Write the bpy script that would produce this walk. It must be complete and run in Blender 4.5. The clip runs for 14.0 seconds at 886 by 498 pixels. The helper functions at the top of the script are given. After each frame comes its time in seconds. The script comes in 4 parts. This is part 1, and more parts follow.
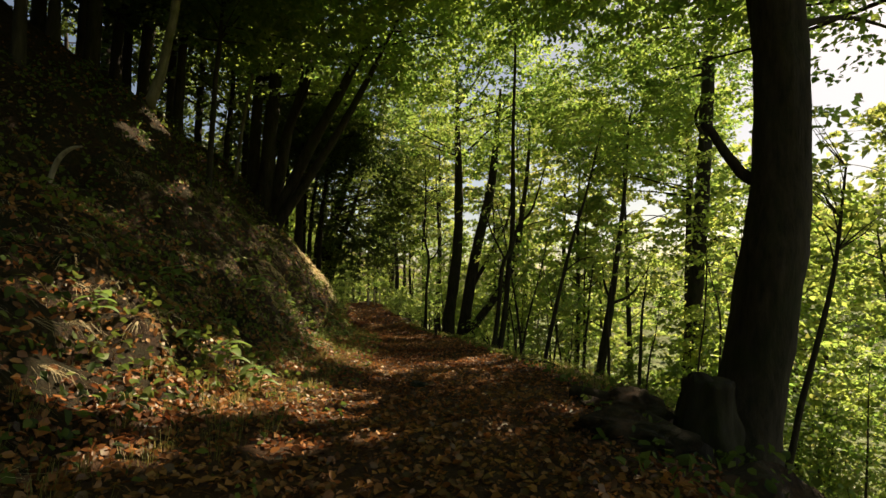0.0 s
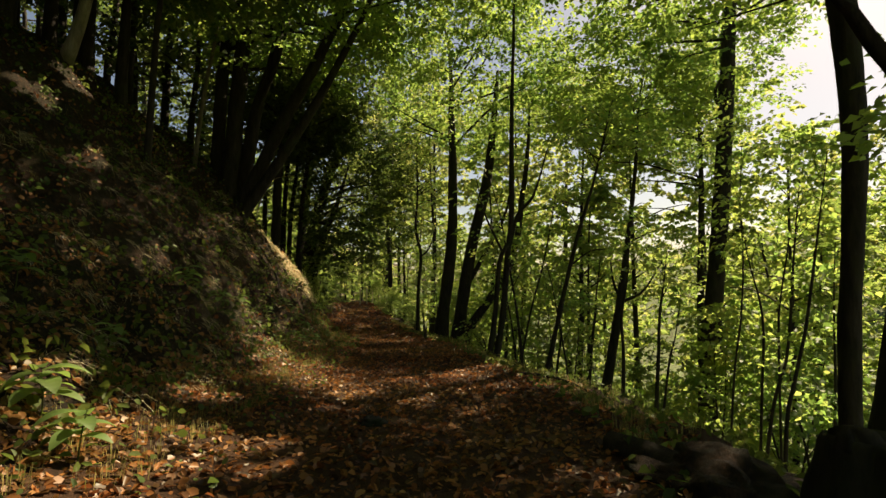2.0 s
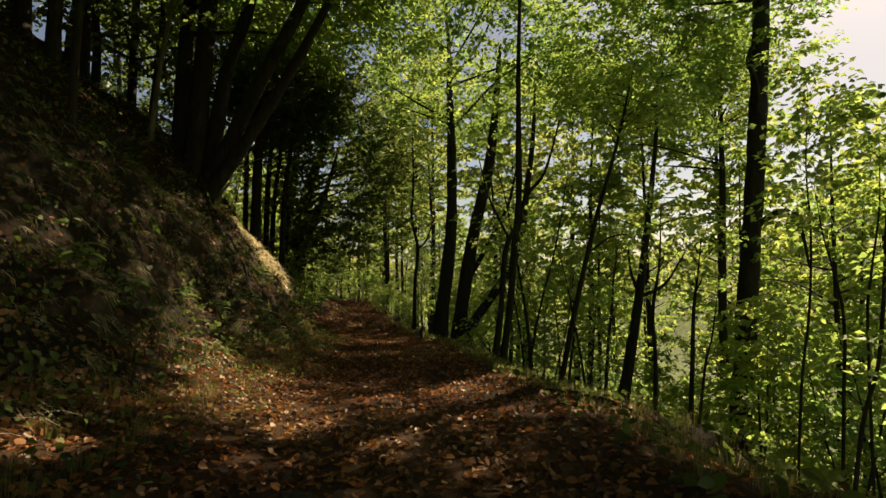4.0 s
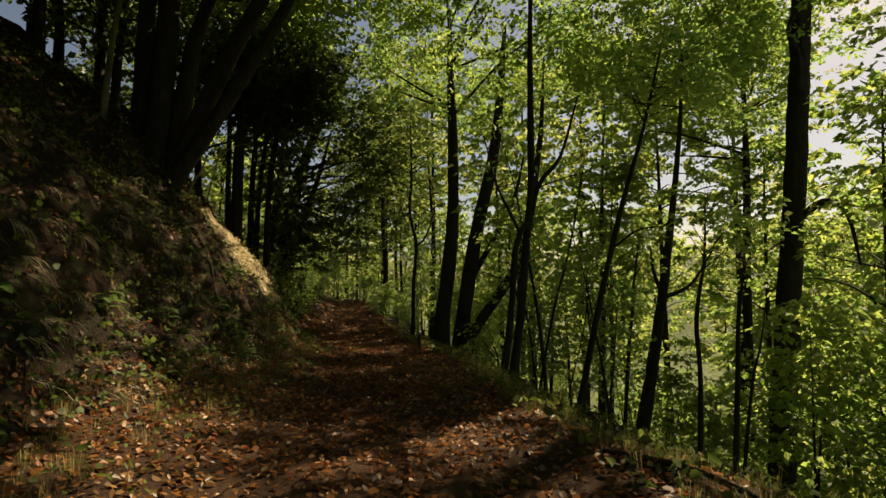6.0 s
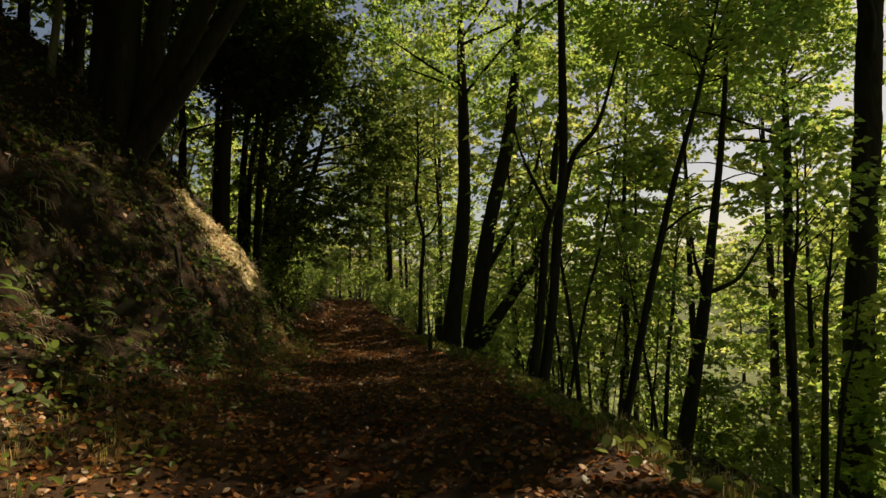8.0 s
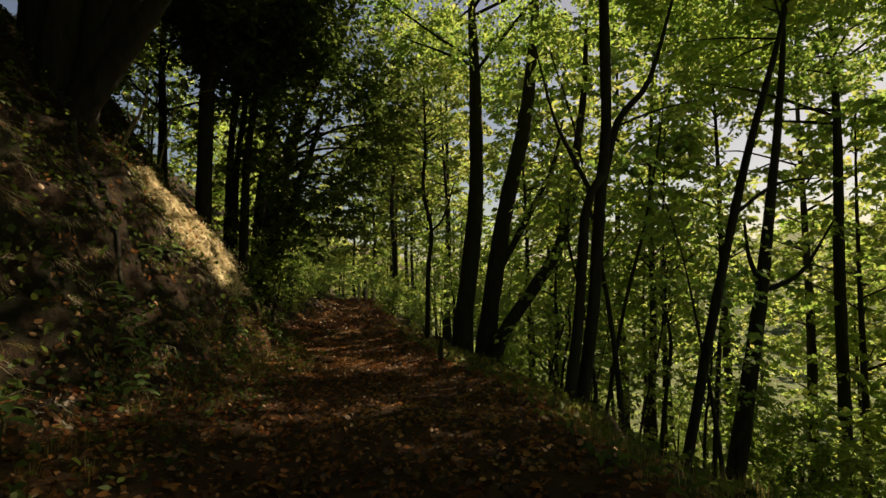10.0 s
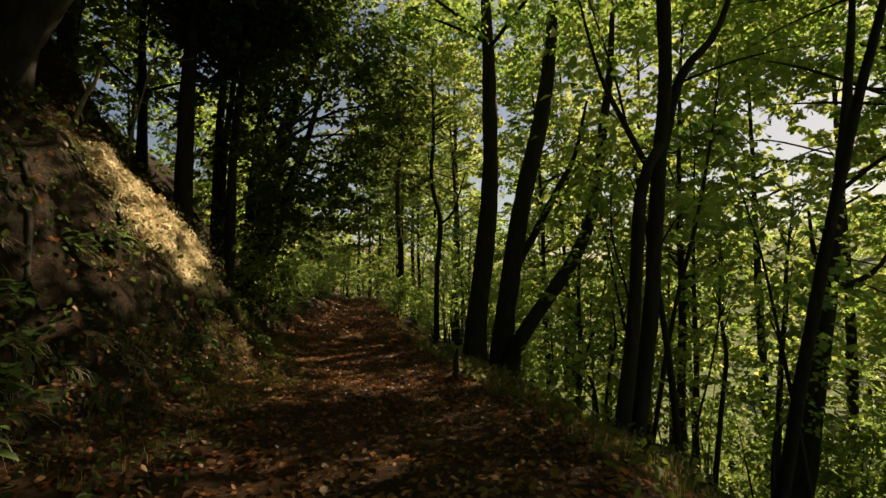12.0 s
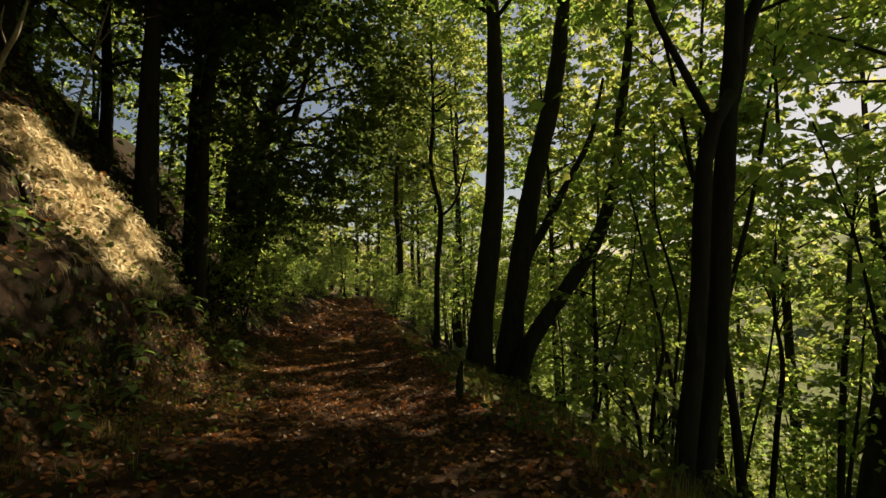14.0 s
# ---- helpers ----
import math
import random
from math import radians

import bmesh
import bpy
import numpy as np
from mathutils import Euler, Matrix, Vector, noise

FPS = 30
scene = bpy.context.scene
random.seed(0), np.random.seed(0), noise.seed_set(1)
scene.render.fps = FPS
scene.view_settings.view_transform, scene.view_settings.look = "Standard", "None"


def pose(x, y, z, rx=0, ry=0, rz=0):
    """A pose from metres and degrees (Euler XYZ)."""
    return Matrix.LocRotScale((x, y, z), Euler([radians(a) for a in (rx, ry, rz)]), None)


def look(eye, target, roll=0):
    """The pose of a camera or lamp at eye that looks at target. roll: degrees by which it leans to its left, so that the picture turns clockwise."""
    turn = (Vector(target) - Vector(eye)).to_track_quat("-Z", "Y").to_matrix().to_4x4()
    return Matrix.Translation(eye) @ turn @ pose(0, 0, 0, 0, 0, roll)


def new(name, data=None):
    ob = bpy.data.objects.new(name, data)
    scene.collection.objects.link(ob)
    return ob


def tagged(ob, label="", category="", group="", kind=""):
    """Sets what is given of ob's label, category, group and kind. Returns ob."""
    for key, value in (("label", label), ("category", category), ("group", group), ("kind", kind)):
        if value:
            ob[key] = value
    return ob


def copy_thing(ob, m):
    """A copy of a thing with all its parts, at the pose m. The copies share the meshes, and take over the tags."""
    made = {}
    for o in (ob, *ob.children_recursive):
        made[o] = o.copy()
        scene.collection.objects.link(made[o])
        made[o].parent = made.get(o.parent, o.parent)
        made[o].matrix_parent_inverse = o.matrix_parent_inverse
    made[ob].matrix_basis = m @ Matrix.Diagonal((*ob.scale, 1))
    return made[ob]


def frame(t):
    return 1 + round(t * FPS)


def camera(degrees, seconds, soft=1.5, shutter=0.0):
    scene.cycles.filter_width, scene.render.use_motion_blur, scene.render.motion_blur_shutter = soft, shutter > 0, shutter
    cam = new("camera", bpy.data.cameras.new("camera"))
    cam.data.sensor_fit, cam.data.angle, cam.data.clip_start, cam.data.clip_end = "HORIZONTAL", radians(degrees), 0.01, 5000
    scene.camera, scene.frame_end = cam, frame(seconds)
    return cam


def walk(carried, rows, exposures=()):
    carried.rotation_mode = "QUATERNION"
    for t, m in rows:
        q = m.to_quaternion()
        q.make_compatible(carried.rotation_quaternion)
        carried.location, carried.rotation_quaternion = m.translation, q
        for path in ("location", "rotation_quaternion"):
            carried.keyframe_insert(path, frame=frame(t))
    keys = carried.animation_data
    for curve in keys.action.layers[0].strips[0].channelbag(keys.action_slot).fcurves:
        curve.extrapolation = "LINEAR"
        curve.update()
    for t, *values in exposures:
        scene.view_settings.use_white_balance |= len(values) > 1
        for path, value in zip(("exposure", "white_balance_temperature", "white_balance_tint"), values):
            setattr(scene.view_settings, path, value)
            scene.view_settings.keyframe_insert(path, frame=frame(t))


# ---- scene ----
cam = camera(84.0, 14.0, soft=1.5)
PATH = [
    (0, (0.044, -0.235, 1.333), (0.009, 1.76, 1.471), 0.3),
    (0.5, (0.125, 0.53, 1.168), (0.092, 2.525, 1.307), 0.3),
    (1, (0.262, 1.23, 1.236), (0.226, 3.225, 1.373), 0.2),
    (1.5, (0.344, 1.916, 1.224), (0.312, 3.911, 1.361), 0.2),
    (2, (0.375, 2.577, 1.216), (0.346, 4.572, 1.35), 0.1),
    (2.5, (0.366, 3.216, 1.159), (0.339, 5.211, 1.295), 0.1),
    (3, (0.399, 3.991, 1.052), (0.371, 5.986, 1.184), 0.0),
    (5.5, (0.46, 7.167, 0.935), (0.428, 9.163, 1.062), -0.4),
    (6, (0.399, 7.808, 1.0), (0.366, 9.804, 1.125), -0.4),
    (6.5, (0.302, 8.457, 0.957), (0.264, 10.453, 1.08), -0.4),
    (7, (0.203, 9.066, 0.965), (0.158, 11.062, 1.089), -0.4),
    (7.5, (0.101, 9.69, 0.83), (0.056, 11.686, 0.955), -0.4),
    (8, (0.027, 10.383, 0.733), (-0.022, 12.378, 0.86), -0.5),
    (10.5, (-0.267, 13.548, 0.626), (-0.35, 15.543, 0.746), -0.4),
    (11, (-0.322, 14.138, 0.628), (-0.416, 16.132, 0.746), -0.4),
    (11.5, (-0.405, 14.636, 0.628), (-0.505, 16.63, 0.748), -0.5),
    (12, (-0.478, 15.157, 0.592), (-0.577, 17.15, 0.713), -0.5),
    (12.5, (-0.52, 15.719, 0.473), (-0.622, 17.713, 0.593), -0.6),
    (13, (-0.56, 16.233, 0.512), (-0.662, 18.227, 0.631), -0.6),
    (13.5, (-0.568, 16.724, 0.521), (-0.673, 18.718, 0.637), -0.5),
    (14, (-0.575, 17.205, 0.504), (-0.678, 19.199, 0.623), -0.6),
]
walk(cam, [(t, look(eye, target, roll)) for t, eye, target, roll in PATH], [(0.0, 1.22, 8150, 14), (5.0, 0.84, 8150, 14), (8.0, 0.66, 8150, 14), (11.0, 0.79, 8150, 14), (14.0, 0.83, 8150, 14)])
# ---------------------------------------------------------------- light
SUN_ELEV, SUN_AZ = radians(43), radians(43)      # azimuth from straight ahead (+y) towards the right (+x)
SUN = Vector((math.sin(SUN_AZ) * math.cos(SUN_ELEV), math.cos(SUN_AZ) * math.cos(SUN_ELEV), math.sin(SUN_ELEV)))
world = bpy.data.worlds.new("world")
scene.world = world
world.use_nodes = True
wn = world.node_tree
wn.nodes.clear()
sky = wn.nodes.new("ShaderNodeTexSky")
sky.sky_type = "NISHITA"
sky.sun_disc = False
sky.sun_elevation, sky.sun_rotation = SUN_ELEV, SUN_AZ
sky.air_density, sky.dust_density, sky.ozone_density = 1.0, 1.2, 0.8
bg = wn.nodes.new("ShaderNodeBackground")
bg.inputs["Strength"].default_value = 0.05
wo = wn.nodes.new("ShaderNodeOutputWorld")
wn.links.new(sky.outputs[0], bg.inputs[0])
wn.links.new(bg.outputs[0], wo.inputs[0])
sun_data = bpy.data.lights.new("sun", "SUN")
sun_data.energy, sun_data.angle, sun_data.color = 5.0, radians(0.55), (1.0, 0.90, 0.72)
sun = new("sun", sun_data)
sun.matrix_world = look(SUN * 120, (0, 0, 0))

# ---------------------------------------------------------------- materials


def mat_new(name):
    m = bpy.data.materials.new(name)
    m.use_nodes = True
    nt = m.node_tree
    nt.nodes.clear()
    out = nt.nodes.new("ShaderNodeOutputMaterial")
    return m, nt, out


def ramp(nt, src, stops):
    r = nt.nodes.new("ShaderNodeValToRGB")
    el = r.color_ramp.elements
    while len(el) < len(stops):
        el.new(0.5)
    for e, (p, c) in zip(el, stops):
        e.position, e.color = p, (*c, 1)
    nt.links.new(src, r.inputs[0])
    return r.outputs[0]


def noise_tex(nt, scale, detail=6, rough=0.6, stretch=(1, 1, 1), coord="Object"):
    tc = nt.nodes.new("ShaderNodeTexCoord")
    mp = nt.nodes.new("ShaderNodeMapping")
    mp.inputs["Scale"].default_value = stretch
    n = nt.nodes.new("ShaderNodeTexNoise")
    n.inputs["Scale"].default_value, n.inputs["Detail"].default_value, n.inputs["Roughness"].default_value = scale, detail, rough
    nt.links.new(tc.outputs[coord], mp.inputs[0])
    nt.links.new(mp.outputs[0], n.inputs["Vector"])
    return n.outputs["Fac"]


def mixed(nt, fac, a, b, mode="MIX"):
    n = nt.nodes.new("ShaderNodeMix")
    n.data_type, n.blend_type = "RGBA", mode
    for sock, v in ((n.inputs[0], fac), (n.inputs[6], a), (n.inputs[7], b)):
        if isinstance(v, (int, float)):
            sock.default_value = v
        elif isinstance(v, tuple):
            sock.default_value = (*v, 1)
        else:
            nt.links.new(v, sock)
    return n.outputs[2]


def solid(name, colour_fn, rough=0.9, bump=None, bump_dist=0.02, spec=0.25):
    m, nt, out = mat_new(name)
    p = nt.nodes.new("ShaderNodeBsdfPrincipled")
    p.inputs["Roughness"].default_value = rough
    p.inputs["Specular IOR Level"].default_value = spec
    nt.links.new(colour_fn(nt), p.inputs["Base Color"])
    if bump:
        b = nt.nodes.new("ShaderNodeBump")
        b.inputs["Distance"].default_value, b.inputs["Strength"].default_value = bump_dist, 0.9
        nt.links.new(bump(nt), b.inputs["Height"])
        nt.links.new(b.outputs[0], p.inputs["Normal"])
    nt.links.new(p.outputs[0], out.inputs[0])
    return m


def bark(name, dark, light, moss=(0.05, 0.07, 0.02), scale=1.0):
    def colour(nt):
        a = noise_tex(nt, 7 * scale, 8, 0.7, (1, 1, 0.22))
        b = noise_tex(nt, 1.3, 4, 0.6)
        c = ramp(nt, a, [(0.32, dark), (0.6, tuple((x + y) / 2 for x, y in zip(dark, light))), (0.78, light)])
        return mixed(nt, ramp(nt, b, [(0.5, (0, 0, 0)), (0.72, (0.75, 0.75, 0.75))]), c, moss)

    return solid(name, colour, 0.92, lambda nt: noise_tex(nt, 16 * scale, 8, 0.7, (1, 1, 0.18)), 0.03)


def leafy(name, stops, trans=0.5, gloss=0.12, rough=0.5, through_light=3.3):
    """Thin leaves: they reflect, and let light through with a yellower green."""
    m, nt, out = mat_new(name)
    g = nt.nodes.new("ShaderNodeNewGeometry")
    col = ramp(nt, g.outputs["Random Per Island"], stops)
    big = noise_tex(nt, 0.35, 3, 0.5, coord="Object")
    col = mixed(nt, ramp(nt, big, [(0.38, (0, 0, 0)), (0.68, (0.45, 0.45, 0.45))]), col, tuple(v * 0.7 + 0.3 * w for v, w in zip(stops[-1][1], (0.2, 0.2, 0.02))))
    d = nt.nodes.new("ShaderNodeBsdfDiffuse")
    t = nt.nodes.new("ShaderNodeBsdfTranslucent")
    s = nt.nodes.new("ShaderNodeBsdfGlossy")
    s.inputs["Roughness"].default_value = rough
    s.inputs["Color"].default_value = (0.6, 0.65, 0.6, 1)
    hs = nt.nodes.new("ShaderNodeHueSaturation")
    hs.inputs["Hue"].default_value, hs.inputs["Saturation"].default_value, hs.inputs["Value"].default_value = 0.492, 1.0, through_light
    nt.links.new(col, d.inputs[0])
    nt.links.new(col, hs.inputs["Color"])
    nt.links.new(hs.outputs[0], t.inputs[0])
    m1, m2 = nt.nodes.new("ShaderNodeMixShader"), nt.nodes.new("ShaderNodeMixShader")
    m1.inputs[0].default_value, m2.inputs[0].default_value = trans, gloss * 0.5
    nt.links.new(d.outputs[0], m1.inputs[1])
    nt.links.new(t.outputs[0], m1.inputs[2])
    nt.links.new(m1.outputs[0], m2.inputs[1])
    nt.links.new(s.outputs[0], m2.inputs[2])
    nt.links.new(m2.outputs[0], out.inputs[0])
    return m


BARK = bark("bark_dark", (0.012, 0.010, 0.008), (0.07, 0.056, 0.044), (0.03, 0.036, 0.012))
BARK_PALE = bark("bark_pale", (0.09, 0.075, 0.055), (0.34, 0.30, 0.24))
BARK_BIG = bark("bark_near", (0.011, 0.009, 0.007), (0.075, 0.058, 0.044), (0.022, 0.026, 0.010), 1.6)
LEAF = leafy("leaf_green", [(0.0, (0.040, 0.078, 0.018)), (0.45, (0.062, 0.115, 0.026)), (0.85, (0.098, 0.15, 0.034)), (1.0, (0.17, 0.17, 0.05))], 0.6, 0.1, 0.5, 4.5)
LEAF_HIGH = leafy("leaf_canopy", [(0.0, (0.036, 0.078, 0.018)), (0.6, (0.062, 0.112, 0.025)), (1.0, (0.11, 0.145, 0.034))], 0.62, 0.1, 0.5, 4.3)
LEAF_FAR = leafy("leaf_yellow_green", [(0.0, (0.075, 0.12, 0.030)), (0.5, (0.11, 0.16, 0.042)), (1.0, (0.20, 0.20, 0.07))], 0.55, 0.1, 0.5, 3.6)
# Shaded copy of the leaf green: the canopy's shade is in the colour.
LEAF_SHADED = leafy("leaf_shaded", [(0.0, (0.022, 0.045, 0.012)), (0.6, (0.036, 0.066, 0.016)), (1.0, (0.07, 0.10, 0.024))], 0.5, 0.1, 0.5, 3.0)
HERB = leafy("herb_leaf", [(0.0, (0.022, 0.042, 0.010)), (0.6, (0.042, 0.072, 0.016)), (1.0, (0.09, 0.12, 0.028))], 0.3, 0.04)
GRASS = leafy("grass_blade", [(0.0, (0.045, 0.065, 0.016)), (0.5, (0.10, 0.10, 0.03)), (1.0, (0.22, 0.17, 0.07))], 0.4, 0.05)
# Dry straw, its colour paled further to help the sunlit scar look bright.
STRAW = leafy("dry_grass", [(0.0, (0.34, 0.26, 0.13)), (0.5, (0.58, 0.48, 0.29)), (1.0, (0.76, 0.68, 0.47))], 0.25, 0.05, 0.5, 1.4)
LITTER = leafy("fallen_leaf", [(0.0, (0.022, 0.010, 0.005)), (0.35, (0.08, 0.026, 0.010)), (0.68, (0.20, 0.066, 0.020)), (0.94, (0.30, 0.118, 0.038)), (1.0, (0.31, 0.155, 0.06))], 0.14, 0.1, 0.45)
SOIL = solid("leafy_soil", lambda nt: mixed(nt, 0.5, ramp(nt, noise_tex(nt, 26, 8, 0.7), [(0.35, (0.012, 0.007, 0.004)), (0.55, (0.06, 0.027, 0.011)), (0.75, (0.15, 0.068, 0.025))]), ramp(nt, noise_tex(nt, 1.1, 4), [(0.3, (0.02, 0.011, 0.006)), (0.7, (0.09, 0.043, 0.016))])), 0.95, lambda nt: noise_tex(nt, 30, 8, 0.75), 0.05)
BANK = solid("bank_earth", lambda nt: mixed(nt, ramp(nt, noise_tex(nt, 1.6, 5), [(0.45, (0, 0, 0)), (0.65, (0.8, 0.8, 0.8))]), ramp(nt, noise_tex(nt, 14, 8, 0.7), [(0.3, (0.008, 0.005, 0.003)), (0.5, (0.032, 0.017, 0.008)), (0.62, (0.07, 0.035, 0.015)), (0.75, (0.13, 0.075, 0.035))]), (0.022, 0.026, 0.009)), 0.95, lambda nt: noise_tex(nt, 16, 10, 0.8), 0.2)
SLOPE = solid("slope_grass", lambda nt: mixed(nt, ramp(nt, noise_tex(nt, 0.9, 8, 0.7), [(0.38, (0, 0, 0)), (0.58, (1, 1, 1))]), ramp(nt, noise_tex(nt, 9, 8, 0.7), [(0.3, (0.03, 0.032, 0.012)), (0.7, (0.11, 0.10, 0.035))]), ramp(nt, noise_tex(nt, 20, 8, 0.7), [(0.3, (0.06, 0.095, 0.035)), (0.55, (0.14, 0.20, 0.075)), (0.75, (0.24, 0.28, 0.13))])), 0.95, lambda nt: noise_tex(nt, 14, 8, 0.75), 0.12)
ROCK = solid("mossy_stone", lambda nt: mixed(nt, ramp(nt, noise_tex(nt, 3, 5), [(0.45, (0, 0, 0)), (0.6, (1, 1, 1))]), ramp(nt, noise_tex(nt, 18, 8, 0.7), [(0.3, (0.014, 0.013, 0.011)), (0.75, (0.065, 0.058, 0.045))]), (0.016, 0.022, 0.007)), 0.9, lambda nt: noise_tex(nt, 14, 9, 0.7), 0.04)
# Sandy scar earth, kept pale so that its colour adds to the sun patch.
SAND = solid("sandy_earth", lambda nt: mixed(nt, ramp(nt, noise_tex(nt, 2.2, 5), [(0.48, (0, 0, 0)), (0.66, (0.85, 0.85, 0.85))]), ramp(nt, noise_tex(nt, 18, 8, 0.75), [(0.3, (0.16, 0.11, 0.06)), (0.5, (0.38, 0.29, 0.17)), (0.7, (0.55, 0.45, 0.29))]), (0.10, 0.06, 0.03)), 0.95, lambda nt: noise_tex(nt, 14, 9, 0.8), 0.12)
DEADWOOD = solid("dead_wood", lambda nt: ramp(nt, noise_tex(nt, 9, 7, 0.7, (1, 1, 0.3)), [(0.3, (0.12, 0.09, 0.06)), (0.7, (0.42, 0.36, 0.28))]), 0.85, lambda nt: noise_tex(nt, 30, 6), 0.01)
CUTWOOD = solid("weathered_post", lambda nt: ramp(nt, noise_tex(nt, 6, 6, 0.6, (1, 1, 0.2)), [(0.3, (0.3, 0.27, 0.2)), (0.7, (0.6, 0.56, 0.46))]), 0.85)

# ---------------------------------------------------------------- land


def lerp_table(y, table):
    ys, vs = zip(*table)
    return np.interp(y, ys, vs)


TOE = [(-40, -1.2), (-5, -2.0), (0, -2.3), (6.6, -2.6), (10, -3.0), (14.6, -3.5), (21, -4.2), (24, -4.9), (27.0, -5.3), (28.4, -6.9), (31, -7.4), (40, -8.8), (50, -10.4), (60, -12.6), (75, -19), (100, -32), (160, -60)]
EDGE = [(-40, 3.2), (-5, 2.4), (0, 1.9), (4.5, 1.75), (7.3, 2.25), (9, 2.25), (11.4, 2.1), (13.8, 1.7), (16, 1.25), (21, 0.7), (25, -0.5), (28, -1.0), (33, -2.4), (40, -4.2), (50, -6.4), (60, -8.4), (75, -14), (100, -27), (160, -55)]
LEVEL = [(-40, 1.6), (0, 0.0), (8.5, -0.45), (14, -0.78), (17, -0.93), (23, -1.28), (27, -1.50), (33, -1.75), (45, -1.75), (60, -1.45), (75, -1.3), (160, -1.0)]
STEEP = [(-40, 0.7), (3, 0.66), (9.6, 0.8), (12, 1.2), (14.6, 1.4), (22, 1.3), (26, 1.1), (28, 1.5), (36, 1.25), (45, 0.95), (160, 0.8)]
FOOT = [(-40, 0.6), (10, 0.75), (20, 0.85), (23.5, 1.85), (27, 1.9), (30, 1.3), (40, 1.0), (160, 0.8)]
lump = [Vector((random.uniform(-50, 50), random.uniform(-50, 50), 7.3)) for _ in range(3)]


def land(x, y, fine=True):
    toe, edge, lev, st = (float(lerp_table(y, t)) for t in (TOE, EDGE, LEVEL, STEEP))
    if x < toe:
        d = toe - x
        foot = float(lerp_table(y, FOOT))
        z = lev + 0.18 + foot * (min(d, 1.5) - 0.25 * (1 - math.exp(-d / 0.4))) + st * max(0, min(d, 6.0) - 1.5) + 0.72 * max(0, min(d, 60) - 6.0)
        if d > 60:
            z += (d - 60) * 0.15
        k = min(1, d / 1.2)
    elif x > edge:
        d = x - edge
        z = lev - (0.62 * d * d / (d + 0.8) if d < 12 else 0.62 * 144 / 12.8 + (d - 12) * 0.5)
        z = max(z, -20 + 0.02 * d)
        if d > 110:
            z += (d - 110) * 0.3
            z = min(z, 26)
        k = min(1, d / 1.5)
    else:
        u = (x - toe) / (edge - toe)
        z = lev + 0.18 * max(0, 0.32 - u) / 0.32 - 0.05 * math.sin(u * math.pi) + 0.05 * max(0, u - 0.75) / 0.25
        k = 0.0
    if fine and -30 < x < 30 and -12 < y < 75:
        v = Vector((x, y, z))
        z += (0.06 + 0.42 * k) * noise.noise(v * 0.55 + lump[0]) + (0.025 + 0.34 * k) * noise.noise(v * 1.7 + lump[1]) + (0.012 + (0.17 if x < 0 else 0.085) * k) * noise.noise(v * 3.9 + lump[2])
    return z


def spaced(lo, hi, step, far_lo, far_hi):
    mid = list(np.arange(lo, hi + 1e-6, step))
    a, s = lo, step
    low = []
    while a > far_lo:
        s *= 1.16
        a -= s
        low.append(a)
    a, s = hi, step
    high = []
    while a < far_hi:
        s *= 1.16
        a += s
        high.append(a)
    return low[::-1] + mid + high


def link_mesh(name, verts, faces, mats, parent=None, smooth=True, index=None):
    me = bpy.data.meshes.new(name)
    me.from_pydata(verts, [], faces)
    for m in mats:
        me.materials.append(m)
    if index is not None:
        me.polygons.foreach_set("material_index", index)
    if smooth:
        me.polygons.foreach_set("use_smooth", [True] * len(me.polygons))
    me.update()
    ob = new(name, me)
    if parent:
        ob.parent = parent
        ob.matrix_parent_inverse = parent.matrix_world.inverted()
    return ob


gx, gy = spaced(-11.5, 5.5, 0.17, -900, 900), spaced(0.5, 34, 0.2, -500, 1400)
gv = [(x, y, land(x, y)) for y in gy for x in gx]
nx = len(gx)
gf, gi = [], []
for j in range(len(gy) - 1):
    for i in range(nx - 1):
        a = j * nx + i
        gf.append((a, a + 1, a + 1 + nx, a + nx))
        cx, cy = (gx[i] + gx[i + 1]) / 2, (gy[j] + gy[j + 1]) / 2
        toe, edge = lerp_table(cy, TOE) - 0.2, lerp_table(cy, EDGE) + 0.5
        w = 0.5 * noise.noise(Vector((cx * 0.8, cy * 0.8, 1)))
        # the pale earth is laid where the sun patch falls on the bank
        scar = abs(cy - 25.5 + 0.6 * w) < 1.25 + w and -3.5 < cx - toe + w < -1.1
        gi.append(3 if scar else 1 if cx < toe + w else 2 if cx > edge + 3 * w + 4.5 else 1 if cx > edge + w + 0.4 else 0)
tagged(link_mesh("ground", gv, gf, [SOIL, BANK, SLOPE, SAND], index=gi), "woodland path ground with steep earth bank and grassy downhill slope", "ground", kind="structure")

# ---------------------------------------------------------------- builders


def part(name, bm, material, parent, label="", smooth=True):
    me = bpy.data.meshes.new(name)
    bm.to_mesh(me)
    bm.free()
    me.materials.append(material)
    if smooth:
        me.polygons.foreach_set("use_smooth", [True] * len(me.polygons))
    ob = new(name, me)
    ob.parent = parent
    ob.matrix_parent_inverse = parent.matrix_basis.inverted()
    return tagged(ob, label)


def thing(name, place, label, category, group="", kind=""):
    ob = new(name)
    ob.empty_display_size = 0.2
    ob.matrix_basis = Matrix.Translation(place)
    return tagged(ob, label, category, group, kind)


